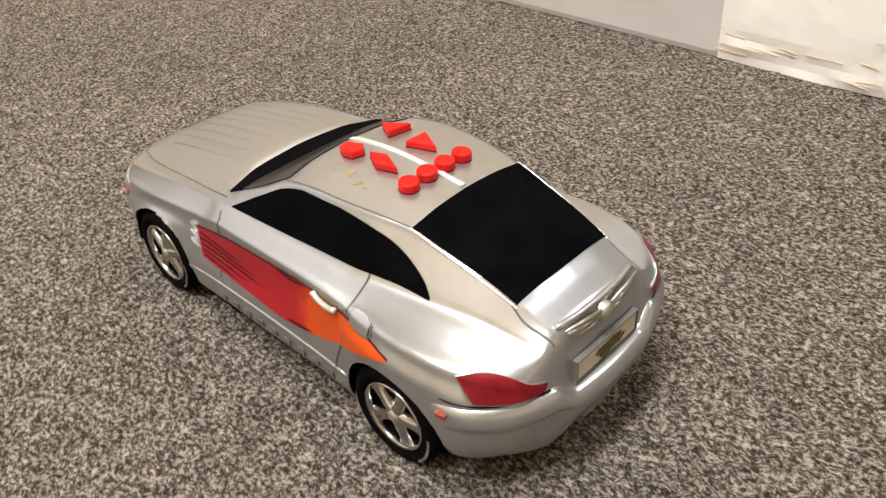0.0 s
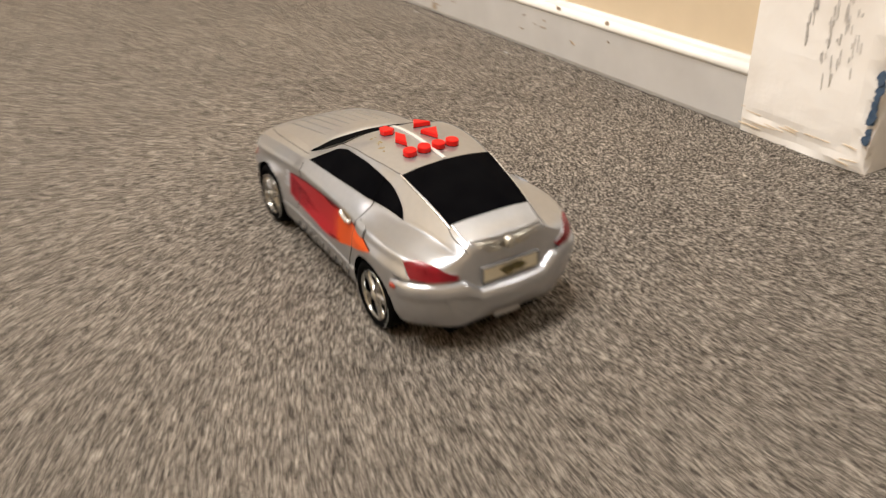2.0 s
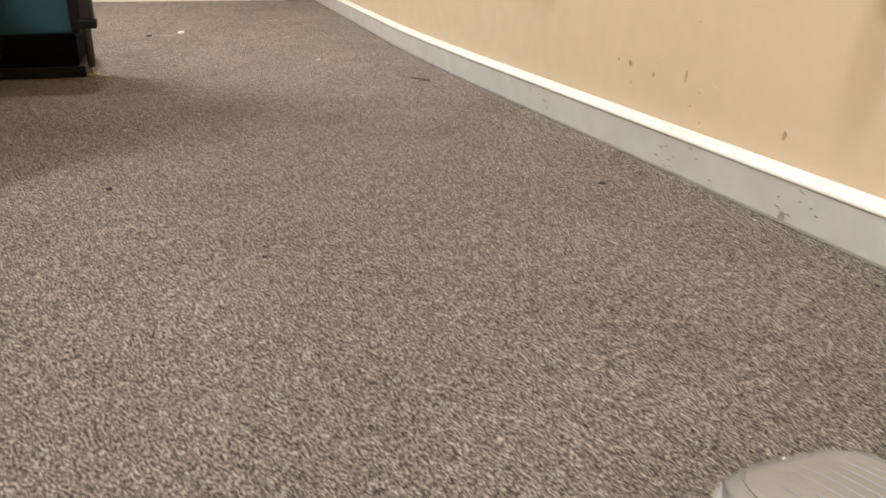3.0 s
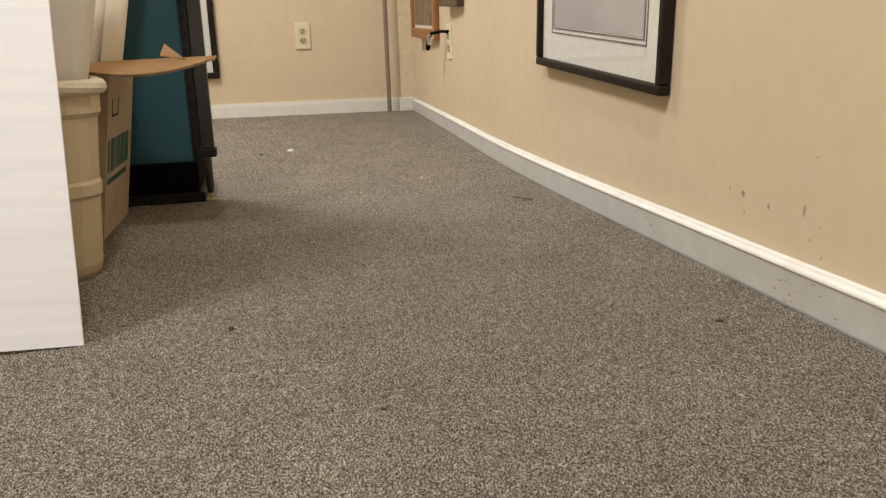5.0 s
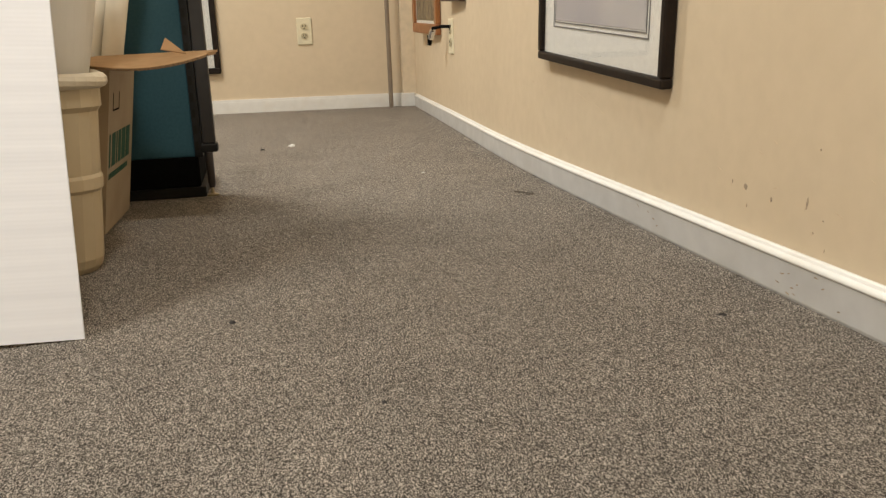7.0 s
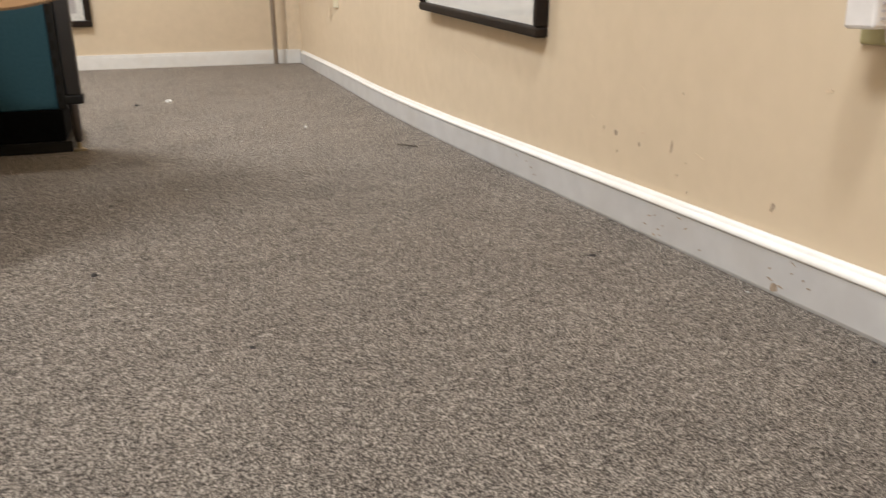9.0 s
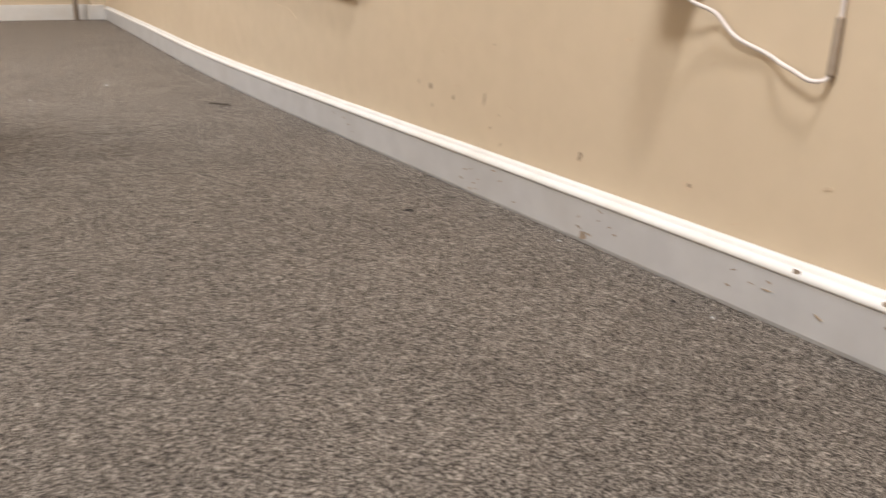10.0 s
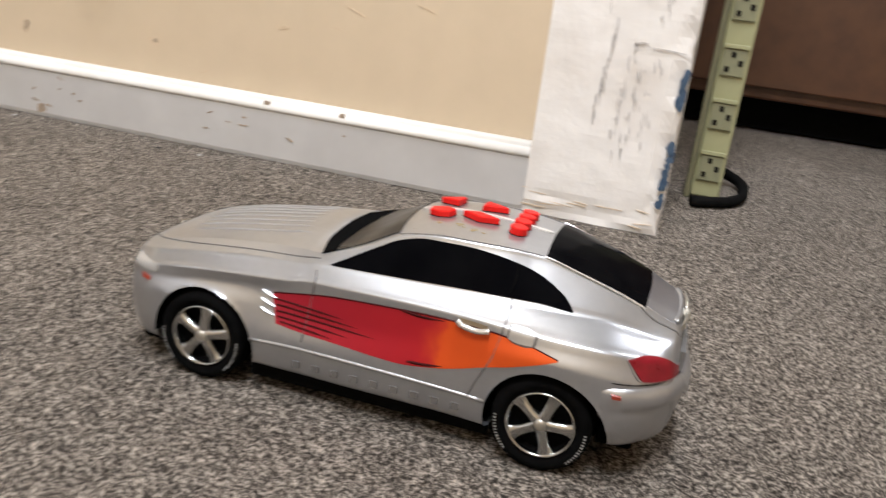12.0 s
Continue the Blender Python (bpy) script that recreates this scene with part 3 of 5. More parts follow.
CREAM = mat("cream_plastic", (0.56, 0.46, 0.30), (0.52, 0.42, 0.27), 20, 0.5, bump=0.05, big=(0.46, 0.36, 0.23), bigscale=6, bigamt=0.4)


def tote():
    ob = thing("storage_bin", "cream plastic storage bin with a rolled rim", "storage bin", (-1.074, 1.214, 0), 13, size=1.07)
    bm = bmesh.new()
    def ring(z, hx, hy, r=0.045):
        pts = []
        for cx, cy, a0 in ((hx - r, hy - r, 0), (-hx + r, hy - r, 90), (-hx + r, -hy + r, 180), (hx - r, -hy + r, 270)):
            for k in range(5):
                a = math.radians(a0 + k * 22.5)
                pts.append((cx + r * math.cos(a), cy + r * math.sin(a), z))
        return [bm.verts.new(p) for p in pts]
    spec = [(0.0, 0.160, 0.104), (0.008, 0.165, 0.108), (0.02, 0.168, 0.111), (0.115, 0.176, 0.117), (0.12, 0.179, 0.120), (0.135, 0.180, 0.120), (0.14, 0.178, 0.118), (0.225, 0.185, 0.123), (0.232, 0.190, 0.127), (0.262, 0.191, 0.128)]
    rs = [ring(*s) for s in spec] + [ring(0.262, 0.182, 0.119), ring(0.01, 0.156, 0.100)]
    for i in range(len(rs) - 1):
        n = len(rs[i])
        for k in range(n):
            bm.faces.new((rs[i][k], rs[i][(k + 1) % n], rs[i + 1][(k + 1) % n], rs[i + 1][k]))
    bm.faces.new(rs[0][::-1])
    bm.faces.new(rs[-1])
    part("tub", bm, CREAM, ob)
    path = []
    for cx, cy, a0 in ((0.145, 0.082, 0), (-0.145, 0.082, 90), (-0.145, -0.082, 180), (0.145, -0.082, 270)):
        path += [(cx + 0.047 * math.cos(math.radians(a0 + k * 15)), cy + 0.047 * math.sin(math.radians(a0 + k * 15)), 0.266) for k in range(7)]
    path += [tuple(0.5 * (p + q) for p, q in zip(path[-1], path[0])), path[0]]
    bm = tube(path, 0.0105, 10)
    part("rim", bm, mat("pale_cream_plastic", (0.66, 0.58, 0.44), None, 20, 0.45), ob, "pale rolled rim")
    return ob


tote()
SHEETW = mat("white_paper", (0.72, 0.69, 0.64), (0.67, 0.64, 0.58), 10, 0.7, big=(0.60, 0.56, 0.50), bigscale=5, bigamt=0.3)
bk = thing("white_bucket", "off-white plastic pail standing in the storage bin", "pail", (-0.950, 1.235, 0.0110), size=1.07)
part("pail", lathe([(0.0001, 0), (0.036, 0), (0.038, 0.01), (0.065, 0.26), (0.070, 0.28), (0.139, 0.60), (0.142, 0.605), (0.142, 0.62), (0.136, 0.62), (0.062, 0.26), (0.034, 0.012), (0.0001, 0.012)], "Z", 40), SHEETW, bk, smooth=False)

# rolled cream sheets standing in the box
rg = random.Random(3)
for i in range(4):
    ob = thing("rolled_sheet", "cream rolled paper standing upright in the open cardboard box", "paper roll", (-0.949 - i * 0.042, 1.604 + 0.023 * (i % 2), 0.0060), group="paper rolls", size=1.06)
    bm = tube([(0, 0.0, 0.0), (0.050 + 0.002 * i, 0.0, 0.3), (0.180 + 0.006 * i, 0.005, 0.9)], 0.019 + 0.002 * (i % 2), 14)
    part("roll", bm, mat("cream_paper", (0.76 - 0.04 * (i % 2), 0.69 - 0.04 * (i % 2), 0.56 - 0.04 * (i % 2)), None, 14, 0.7), ob, smooth=True)

CARD = mat("brown_cardboard", (0.46, 0.28, 0.14), (0.41, 0.25, 0.12), 40, 0.8, bump=0.1)
PRINTED = mat("beige_carton", (0.42, 0.33, 0.22), (0.38, 0.29, 0.19), 15, 0.7, bump=0.08, big=(0.33, 0.25, 0.16), bigscale=7, bigamt=0.4)
GREEN = mat("green_ink", (0.012, 0.085, 0.05), None, 60, 0.7)


def carton():
    ob = thing("cardboard_box", "open beige cardboard box with green printing and a folded-out flap", "box", (-0.921, 1.409, 0), -2.0, size=1.062)
    def lean(bm):
        for v in bm.verts:
            v.co.x += 0.045 * v.co.z / 0.288
        return bm
    part("side_panel", lean(box(-0.004, 0, 0, 0.232, 0.001, 0.288)), PRINTED, ob)
    for nm, a in (("side_panel", (-0.36, -0.356, 0, 0.232)), ("end_panel", (-0.356, -0.004, 0, 0.004)), ("end_panel", (-0.356, -0.004, 0.228, 0.232))):
        bm = box(a[0], a[1], a[2], a[3], 0.001, 0.288)
        for v in bm.verts:
            v.co.x += 0.045 * v.co.z / 0.288 if v.co.x > -0.01 else 0
        part(nm, bm, PRINTED, ob)
    part("bottom", box(-0.356, -0.004, 0.004, 0.228, 0.001, 0.005), PRINTED, ob)
    # flap: a curled, torn-edged sheet hanging out to the east
    bm = bmesh.new()
    n, m = 26, 8
    g = []
    for i in range(n):
        u = i / (n - 1)
        row = []
        for k in range(m):
            v = k / (m - 1)
            tear = 0.008 * noise.noise(Vector((u * 6, 1.7, 0.4))) + 0.004 * noise.noise(Vector((u * 21, 5.2, 0)))
            x = -0.006 + 0.212 * u + (0.012 * noise.noise(Vector((v * 5, 0, 9))) if u > 0.95 else 0)
            y = -0.075 + tear + v * (0.255 - 0.05 * u)
            z = 0.293 - 0.019 * math.sin(math.pi * min(1, u * 0.95 + 0.02)) ** 0.8 * (1 - v) ** 1.6 + 0.004 * u
            row.append((x, y, z))
        g.append(row)
    top = [[bm.verts.new((x, y, z + 0.002)) for x, y, z in r] for r in g]
    low = [[bm.verts.new((x, y, z - 0.002)) for x, y, z in r] for r in g]
    for i in range(n - 1):
        for k in range(m - 1):
            bm.faces.new((top[i][k], top[i + 1][k], top[i + 1][k + 1], top[i][k + 1]))
            bm.faces.new((low[i][k], low[i][k + 1], low[i + 1][k + 1], low[i + 1][k]))
        bm.faces.new((top[i][0], low[i][0], low[i + 1][0], top[i + 1][0]))
        bm.faces.new((top[i][-1], top[i + 1][-1], low[i + 1][-1], low[i][-1]))
    for i in (0, n - 1):
        for k in range(m - 1):
            bm.faces.new((top[i][k], top[i][k + 1], low[i][k + 1], low[i][k]))
    fl = part("flap", bm, CARD, ob, "torn brown cardboard flap")
    rim = bmesh.new()
    edge = [[rim.verts.new((x, y - 0.0008, z + dz)) for x, y, z in (r[0] for r in g)] for dz in (-0.0026, 0.0008)]
    inner = [[rim.verts.new((x, y + 0.002, z + dz)) for x, y, z in (r[0] for r in g)] for dz in (-0.0026, 0.0008)]
    for i in range(n - 1):
        rim.faces.new((edge[0][i], edge[0][i + 1], edge[1][i + 1], edge[1][i]))
        rim.faces.new((edge[0][i], inner[0][i], inner[0][i + 1], edge[0][i + 1]))
        rim.faces.new((edge[1][i], edge[1][i + 1], inner[1][i + 1], inner[1][i]))
    part("flap_edge", rim, mat("dark_cardboard_edge", (0.10, 0.055, 0.025), (0.22, 0.13, 0.06), 260, 0.9), fl, "dark torn corrugated edge")
    part("torn_corner", prism([(0.118, 0.058), (0.160, 0.056), (0.124, 0.080)], 0.298, 0.301, pose(0, 0, 0) @ Matrix.Translation((0.137, 0.06, 0.3)) @ pose(0, 0, 0, 70, 8, 0) @ Matrix.Translation((-0.137, -0.06, -0.294))), CARD, fl)
    # printing on the east side: a row of plain blocks and a line of small bars
    y = 0.012
    for w, gap in ((0.012, 0.012), (0.030, 0.008), (0.010, 0.009), (0.024, 0.007), (0.034, 0.007), (0.036, 0.0)):
        part("printed_block", lean(box(0.0002, 0.0006, y, y + w, 0.112, 0.168)), GREEN, ob, "green printed block")
        y += w + gap
    bm = bmesh.new()
    y = 0.014
    for i in range(17):
        w = 0.004 + 0.006 * ((i * 7) % 3) / 2
        box(0.0002, 0.0006, y, y + w, 0.092, 0.102, bm=bm)
        y += w + 0.0035
    part("green_caption", lean(bm), GREEN, ob, "small green printed bars")
    bm = bmesh.new()
    for a in ((0.035, 0.038, 0.205, 0.235), (0.038, 0.09, 0.205, 0.208), (0.087, 0.09, 0.208, 0.235)):
        box(0.0002, 0.0006, *a, bm=bm)
    part("hand_hole", lean(bm), SLOT, ob)
    return ob


carton()

TEAL = mat("teal_fabric", (0.024, 0.084, 0.112), (0.019, 0.072, 0.096), 160, 0.8, bump=0.2, bscale=500, big=(0.018, 0.06, 0.075), bigscale=3, bigamt=0.4)
STEEL = mat("dark_grey_steel", (0.014, 0.013, 0.012), (0.010, 0.010, 0.009), 60, 0.5, 0.0, spec=0.2)
dp = thing("display_stand", "teal display panel on a dark slotted steel stand", "display stand", (-0.771, 1.748, 0), size=1.037)
part("panel", box(-0.62, -0.004, 0.0, 0.018, 0.085, 1.7, 0.003), TEAL, dp, "teal fabric-covered panel")
# added black box: stands in for the shade in which the panel's foot disappears
part("base", box(-0.62, 0.002, -0.006, 0.26, 0.022, 0.085, 0.003), BLACK, dp, "added black box for the shade at the panel's foot")
part("base_rail", box(-0.62, 0.012, -0.012, 0.30, 0.0, 0.022, 0.002), STEEL, dp)
up = part("upright", box(-0.004, 0.012, -0.008, 0.022, 0.085, 1.7, 0.001), STEEL, dp, "dark slotted steel upright")
bm = bmesh.new()
for i in range(47):
    z = 0.10 + i * 0.0338
    box(-0.001, 0.005, -0.0088, -0.0081, z, z + 0.018, bm=bm)
part("slots", bm, SLOT, up)
part("post", box(0.013, 0.040, -0.006, 0.03, 0.112, 1.7, 0.003), mat("grey_post", (0.034, 0.031, 0.029), None, 40, 0.45, 0.1, spec=0.3), dp, "dark grey steel leg post")
part("collar", box(0.008, 0.044, -0.009, 0.033, 0.094, 0.112, 0.003), STEEL, dp)
part("leg", lathe([(0.0001, 0.018), (0.006, 0.018), (0.008, 0.03), (0.0085, 0.094), (0.0001, 0.094)], "Z", 16, m=Matrix.Translation((0.024, -0.002, 0))), mat("brown_leg", (0.05, 0.04, 0.035), None, 40, 0.4, 0.2), dp)
part("levelling_foot", lathe([(0.0001, 0.0), (0.013, 0.0), (0.013, 0.003), (0.004, 0.006), (0.003, 0.019), (0.0001, 0.019)], "Z", 16, m=Matrix.Translation((0.024, -0.002, 0))), mat("brass_foot", (0.45, 0.36, 0.22), None, 40, 0.35, 0.8), dp)

# ---- bits on the carpet ----
def crumb(name, label, x, y, s, material, h=0.5, seed=0):
    bm = bmesh.new()
    bmesh.ops.create_icosphere(bm, subdivisions=2, radius=1)
    rg2 = random.Random(seed)
    off = Vector((rg2.random() * 9, rg2.random() * 9, 0))
    for v in bm.verts:
        k = 1 + 0.45 * noise.noise(v.co * 1.4 + off)
        v.co = Vector((v.co.x * s * k, v.co.y * s * 0.7 * k, max(-0.2, v.co.z) * s * h * k))
    ob = part(name, bm, material)
    ob.matrix_world = pose(x, y, s * h * 0.2, 0, 0, rg2.uniform(0, 180))
    return tagged(ob, label, "debris", group="bits on the carpet")


PALE = mat("pale_crumb", (0.72, 0.70, 0.66), None, 60, 0.7)
DIRT = mat("dark_crumb", (0.025, 0.02, 0.018), None, 60, 0.8)
crumb("paper_scrap", "small crumpled white scrap on the carpet", -0.537, 2.532, 0.011, PALE, 0.6, 1)
for i, (x, y, s) in enumerate(((-0.685, 0.848, 0.006), (-0.119, 0.692, 0.006), (-0.540, 0.572, 0.0035), (-0.628, 2.488, 0.009), (-0.046, 0.34, 0.003), (-0.281, 0.965, 0.003))):
    crumb("dark_crumb", "small dark crumb on the carpet", x, y, s, DIRT, 0.35, 10 + i)
for i, (x, y, s) in enumerate(((-0.558, 1.265, 0.0026), (-0.042, 0.299, 0.0022), (-0.245, 1.852, 0.005), (-0.03, 0.52, 0.0022), (-0.415, 1.711, 0.003))):
    crumb("pale_crumb", "small pale crumb on the carpet", x, y, s, PALE, 0.4, 30 + i)
tagged(part("twig", tube([(-0.1135, 1.514, 0.003), (-0.104, 1.497, 0.004), (-0.085, 1.473, 0.003)], 0.0018, 6), mat("dry_twig", (0.10, 0.08, 0.06), None, 80, 0.8)), "thin dry twig on the carpet", "twig")


# ---- the toy car ----
K = 0.92
SILVER = mat("silver_paint", (0.452, 0.463, 0.482), (0.43, 0.441, 0.46), 300, 0.29, 0.84, big=(0.385, 0.385, 0.385), bigscale=16, bigamt=0.3, coat=0.1, rvar=0.03)
SILVERB = mat("bright_silver", (0.66, 0.64, 0.60), None, 200, 0.26, 0.6, coat=0.2)
TINT = mat("black_window_plastic", (0.0015, 0.0015, 0.002), (0.003, 0.003, 0.0035), 80, 0.14, 0.0, rvar=0.04, spec=0.04)
SHIELD = mat("smoked_windscreen", (0.022, 0.021, 0.020), (0.016, 0.015, 0.014), 80, 0.3, spec=0.15)
GAP = mat("dark_seam", (0.004, 0.004, 0.004), None, 80, 0.9, spec=0.05)
SEAM = mat("grey_seam", (0.12, 0.115, 0.11), None, 80, 0.6)
RED = mat("red_button_plastic", (0.62, 0.010, 0.006), (0.55, 0.008, 0.005), 100, 0.45, spec=0.2)
LAMP = mat("red_lamp_plastic", (0.12, 0.002, 0.007), (0.19, 0.004, 0.011), 160, 0.3, coat=0.15, spec=0.3)
AMBER = mat("amber_plastic", (0.26, 0.035, 0.016), None, 80, 0.35)
CHROME = mat("chrome_plating", (0.50, 0.50, 0.49), (0.40, 0.40, 0.39), 120, 0.2, 1.0)
DULL = mat("dull_gilt", (0.50, 0.48, 0.42), None, 60, 0.35, 0.8)
TYRE = mat("tyre_rubber", (0.003, 0.003, 0.003), (0.005, 0.005, 0.005), 200, 0.75, bump=0.1, spec=0.08)
TYREW = mat("tyre_lettering", (0.24, 0.235, 0.23), None, 100, 0.6)
PLATE = mat("cream_plate", (0.62, 0.58, 0.46), None, 60, 0.5)
GOLD = mat("worn_gold_print", (0.14, 0.11, 0.025), (0.03, 0.025, 0.012), 400, 0.6)
RUB = mat("rubbed_gold", (0.24, 0.17, 0.06), (0.33, 0.27, 0.15), 500, 0.5)


def decal_material():
    """The flame stripe's print: crimson at the front running into orange."""
    m = bpy.data.materials.new("flame_stripe")
    m.use_nodes = True
    nt = m.node_tree
    b = nt.nodes["Principled BSDF"]
    tc, sx = nt.nodes.new("ShaderNodeTexCoord"), nt.nodes.new("ShaderNodeSeparateXYZ")
    nt.links.new(tc.outputs["Object"], sx.inputs[0])
    ns = nt.nodes.new("ShaderNodeTexNoise")
    ns.inputs["Scale"].default_value = 90
    nt.links.new(tc.outputs["Object"], ns.inputs["Vector"])
    ad_ = nt.nodes.new("ShaderNodeMath")
    ad_.operation = "MULTIPLY_ADD"
    ad_.inputs[1].default_value = 0.022
    nt.links.new(ns.outputs["Fac"], ad_.inputs[0])
    nt.links.new(sx.outputs["Y"], ad_.inputs[2])
    mr = nt.nodes.new("ShaderNodeMapRange")
    mr.inputs[1].default_value, mr.inputs[2].default_value = -0.075, 0.045
    nt.links.new(ad_.outputs[0], mr.inputs[0])
    ramp = nt.nodes.new("ShaderNodeValToRGB")
    cr = ramp.color_ramp
    cr.elements[0].position, cr.elements[0].color = 0.0, (0.58, 0.082, 0.008, 1)
    cr.elements[1].position, cr.elements[1].color = 1.0, (0.30, 0.010, 0.022, 1)
    for p, c in ((0.44, (0.58, 0.070, 0.008, 1)), (0.475, (0.46, 0.030, 0.014, 1)), (0.53, (0.36, 0.010, 0.016, 1))):
        e = cr.elements.new(p)
        e.color = c
    nt.links.new(mr.outputs[0], ramp.inputs[0])
    nt.links.new(ramp.outputs[0], b.inputs["Base Color"])
    b.inputs["Roughness"].default_value = 0.42
    b.inputs["Metallic"].default_value = 0.1
    b.inputs["Specular IOR Level"].default_value = 0.3
    return m


STRIPE = decal_material()
RELIEF = mat("grey_relief", (0.17, 0.165, 0.16), None, 80, 0.5, 0.4)
DARKRED = mat("dark_red_print", (0.05, 0.010, 0.010), None, 80, 0.9, spec=0.1)

# guide lines of the body, tail to nose: (y, value) for the middle of the top, then half width and height of the roof or bonnet edge, belt, shoulder, side, lower crease and sill
TOP = [(-0.1352, 0.036), (-0.1342, 0.0402), (-0.1335, 0.043), (-0.1322, 0.053), (-0.1308, 0.0635), (-0.1285, 0.067), (-0.122, 0.0695), (-0.112, 0.0745), (-0.1, 0.079), (-0.067, 0.0878), (-0.03, 0.0905), (-0.008, 0.0888), (0.022, 0.0732), (0.03, 0.0708), (0.0345, 0.0752), (0.0385, 0.0752), (0.06, 0.0722), (0.112, 0.0615), (0.134, 0.0495), (0.138, 0.041)]
ROOF_X = [(-0.1352, 0.004), (-0.1348, 0.011), (-0.1335, 0.0225), (-0.1308, 0.0235), (-0.112, 0.0258), (-0.085, 0.0288), (-0.067, 0.0305), (-0.05, 0.034), (-0.03, 0.0358), (-0.008, 0.0365), (0.01, 0.04), (0.03, 0.0425), (0.0345, 0.0415), (0.06, 0.039), (0.112, 0.0355), (0.126, 0.029), (0.134, 0.018), (0.138, 0.009)]
ROOF_Z = [(-0.1352, 0.036), (-0.1342, 0.04), (-0.1335, 0.0425), (-0.1308, 0.0615), (-0.1285, 0.0648), (-0.122, 0.0678), (-0.112, 0.0725), (-0.085, 0.081), (-0.067, 0.0855), (-0.05, 0.0868), (-0.03, 0.087), (-0.008, 0.0846), (0.01, 0.0768), (0.022, 0.0722), (0.03, 0.0698), (0.0385, 0.0694), (0.06, 0.0675), (0.112, 0.0588), (0.126, 0.0547), (0.134, 0.0486), (0.138, 0.0406)]
BELT_X = [(-0.1352, 0.006), (-0.1348, 0.015), (-0.1342, 0.024), (-0.1335, 0.027), (-0.1322, 0.027), (-0.1285, 0.03), (-0.112, 0.0335), (-0.085, 0.0402), (-0.067, 0.0435), (-0.05, 0.0462), (-0.03, 0.0468), (0.03, 0.048), (0.112, 0.045), (0.126, 0.037), (0.134, 0.025), (0.138, 0.013)]
BELT_Z = [(-0.1352, 0.0358), (-0.1335, 0.0425), (-0.1322, 0.0505), (-0.1308, 0.0582), (-0.1285, 0.0608), (-0.122, 0.0614), (-0.1, 0.0650), (-0.083, 0.0660), (-0.05, 0.0674), (-0.008, 0.0668), (0.03, 0.066), (0.0385, 0.0648), (0.06, 0.0636), (0.112, 0.056), (0.126, 0.0522), (0.134, 0.0466), (0.138, 0.0396)]
SHOULDER_X = [(-0.1352, 0.009), (-0.1348, 0.02), (-0.1342, 0.03), (-0.1335, 0.033), (-0.1322, 0.033), (-0.1308, 0.0365), (-0.1285, 0.0408), (-0.112, 0.0535), (-0.1, 0.0568), (-0.085, 0.058), (-0.03, 0.0548), (0.01, 0.0542), (0.0385, 0.0534), (0.085, 0.055), (0.112, 0.051), (0.126, 0.043), (0.134, 0.0305), (0.138, 0.0165)]
SHOULDER_Z = [(-0.1352, 0.035), (-0.1342, 0.0385), (-0.1335, 0.045), (-0.1322, 0.0478), (-0.1308, 0.0520), (-0.1285, 0.0547), (-0.122, 0.0566), (-0.085, 0.0598), (-0.03, 0.0600), (0.03, 0.059), (0.0385, 0.0576), (0.085, 0.054), (0.112, 0.0495), (0.126, 0.0465), (0.134, 0.0415), (0.138, 0.0365)]
SIDE_X = [(-0.1352, 0.011), (-0.1348, 0.023), (-0.1335, 0.0385), (-0.1308, 0.043), (-0.1285, 0.0465), (-0.112, 0.0585), (-0.085, 0.0622), (-0.067, 0.0606), (-0.05, 0.057), (-0.008, 0.0546), (0.0385, 0.0537), (0.06, 0.055), (0.085, 0.0582), (0.112, 0.0538), (0.126, 0.0455), (0.134, 0.033), (0.138, 0.018)]
SIDE_Z = [(-0.1352, 0.033), (-0.1348, 0.0325), (-0.1342, 0.034), (-0.1335, 0.039), (-0.1285, 0.044), (-0.1, 0.049), (-0.085, 0.05), (-0.05, 0.0475), (-0.03, 0.0465), (0.0385, 0.043), (0.06, 0.0425), (0.085, 0.0405), (0.126, 0.034), (0.138, 0.03)]
CREASE_X = [(-0.1352, 0.01), (-0.1348, 0.022), (-0.1342, 0.03), (-0.1335, 0.034), (-0.1308, 0.038), (-0.1285, 0.042), (-0.122, 0.05), (-0.112, 0.0585), (-0.1, 0.0612), (-0.085, 0.0618), (-0.05, 0.058), (-0.03, 0.0572), (0.0385, 0.0566), (0.085, 0.0576), (0.112, 0.053), (0.126, 0.044), (0.134, 0.0315), (0.138, 0.0165)]
CREASE_Z = [(-0.1352, 0.031), (-0.1348, 0.029), (-0.1342, 0.0285), (-0.1335, 0.0275), (-0.112, 0.03), (-0.085, 0.03), (-0.05, 0.029), (0.01, 0.029), (0.0385, 0.028), (0.085, 0.026), (0.112, 0.0225), (0.126, 0.021), (0.134, 0.021), (0.138, 0.0225)]
SILL_X = [(-0.1352, 0.008), (-0.1348, 0.019), (-0.1342, 0.026), (-0.1322, 0.03), (-0.1285, 0.037), (-0.122, 0.045), (-0.112, 0.055), (-0.085, 0.059), (-0.067, 0.0575), (-0.03, 0.0552), (0.01, 0.055), (0.0345, 0.0545), (0.085, 0.0545), (0.112, 0.05), (0.126, 0.04), (0.134, 0.027), (0.138, 0.013)]
SILL_Z = [(-0.1352, 0.029), (-0.1348, 0.0265), (-0.1335, 0.0225), (-0.1308, 0.019), (-0.122, 0.0180), (-0.112, 0.0190), (-0.1, 0.0185), (-0.06, 0.014), (0.085, 0.0145), (0.126, 0.013), (0.134, 0.014), (0.138, 0.0165)]


def along(line, y):
    return float(pchip([p[0] for p in line], [p[1] for p in line], [y])[0])


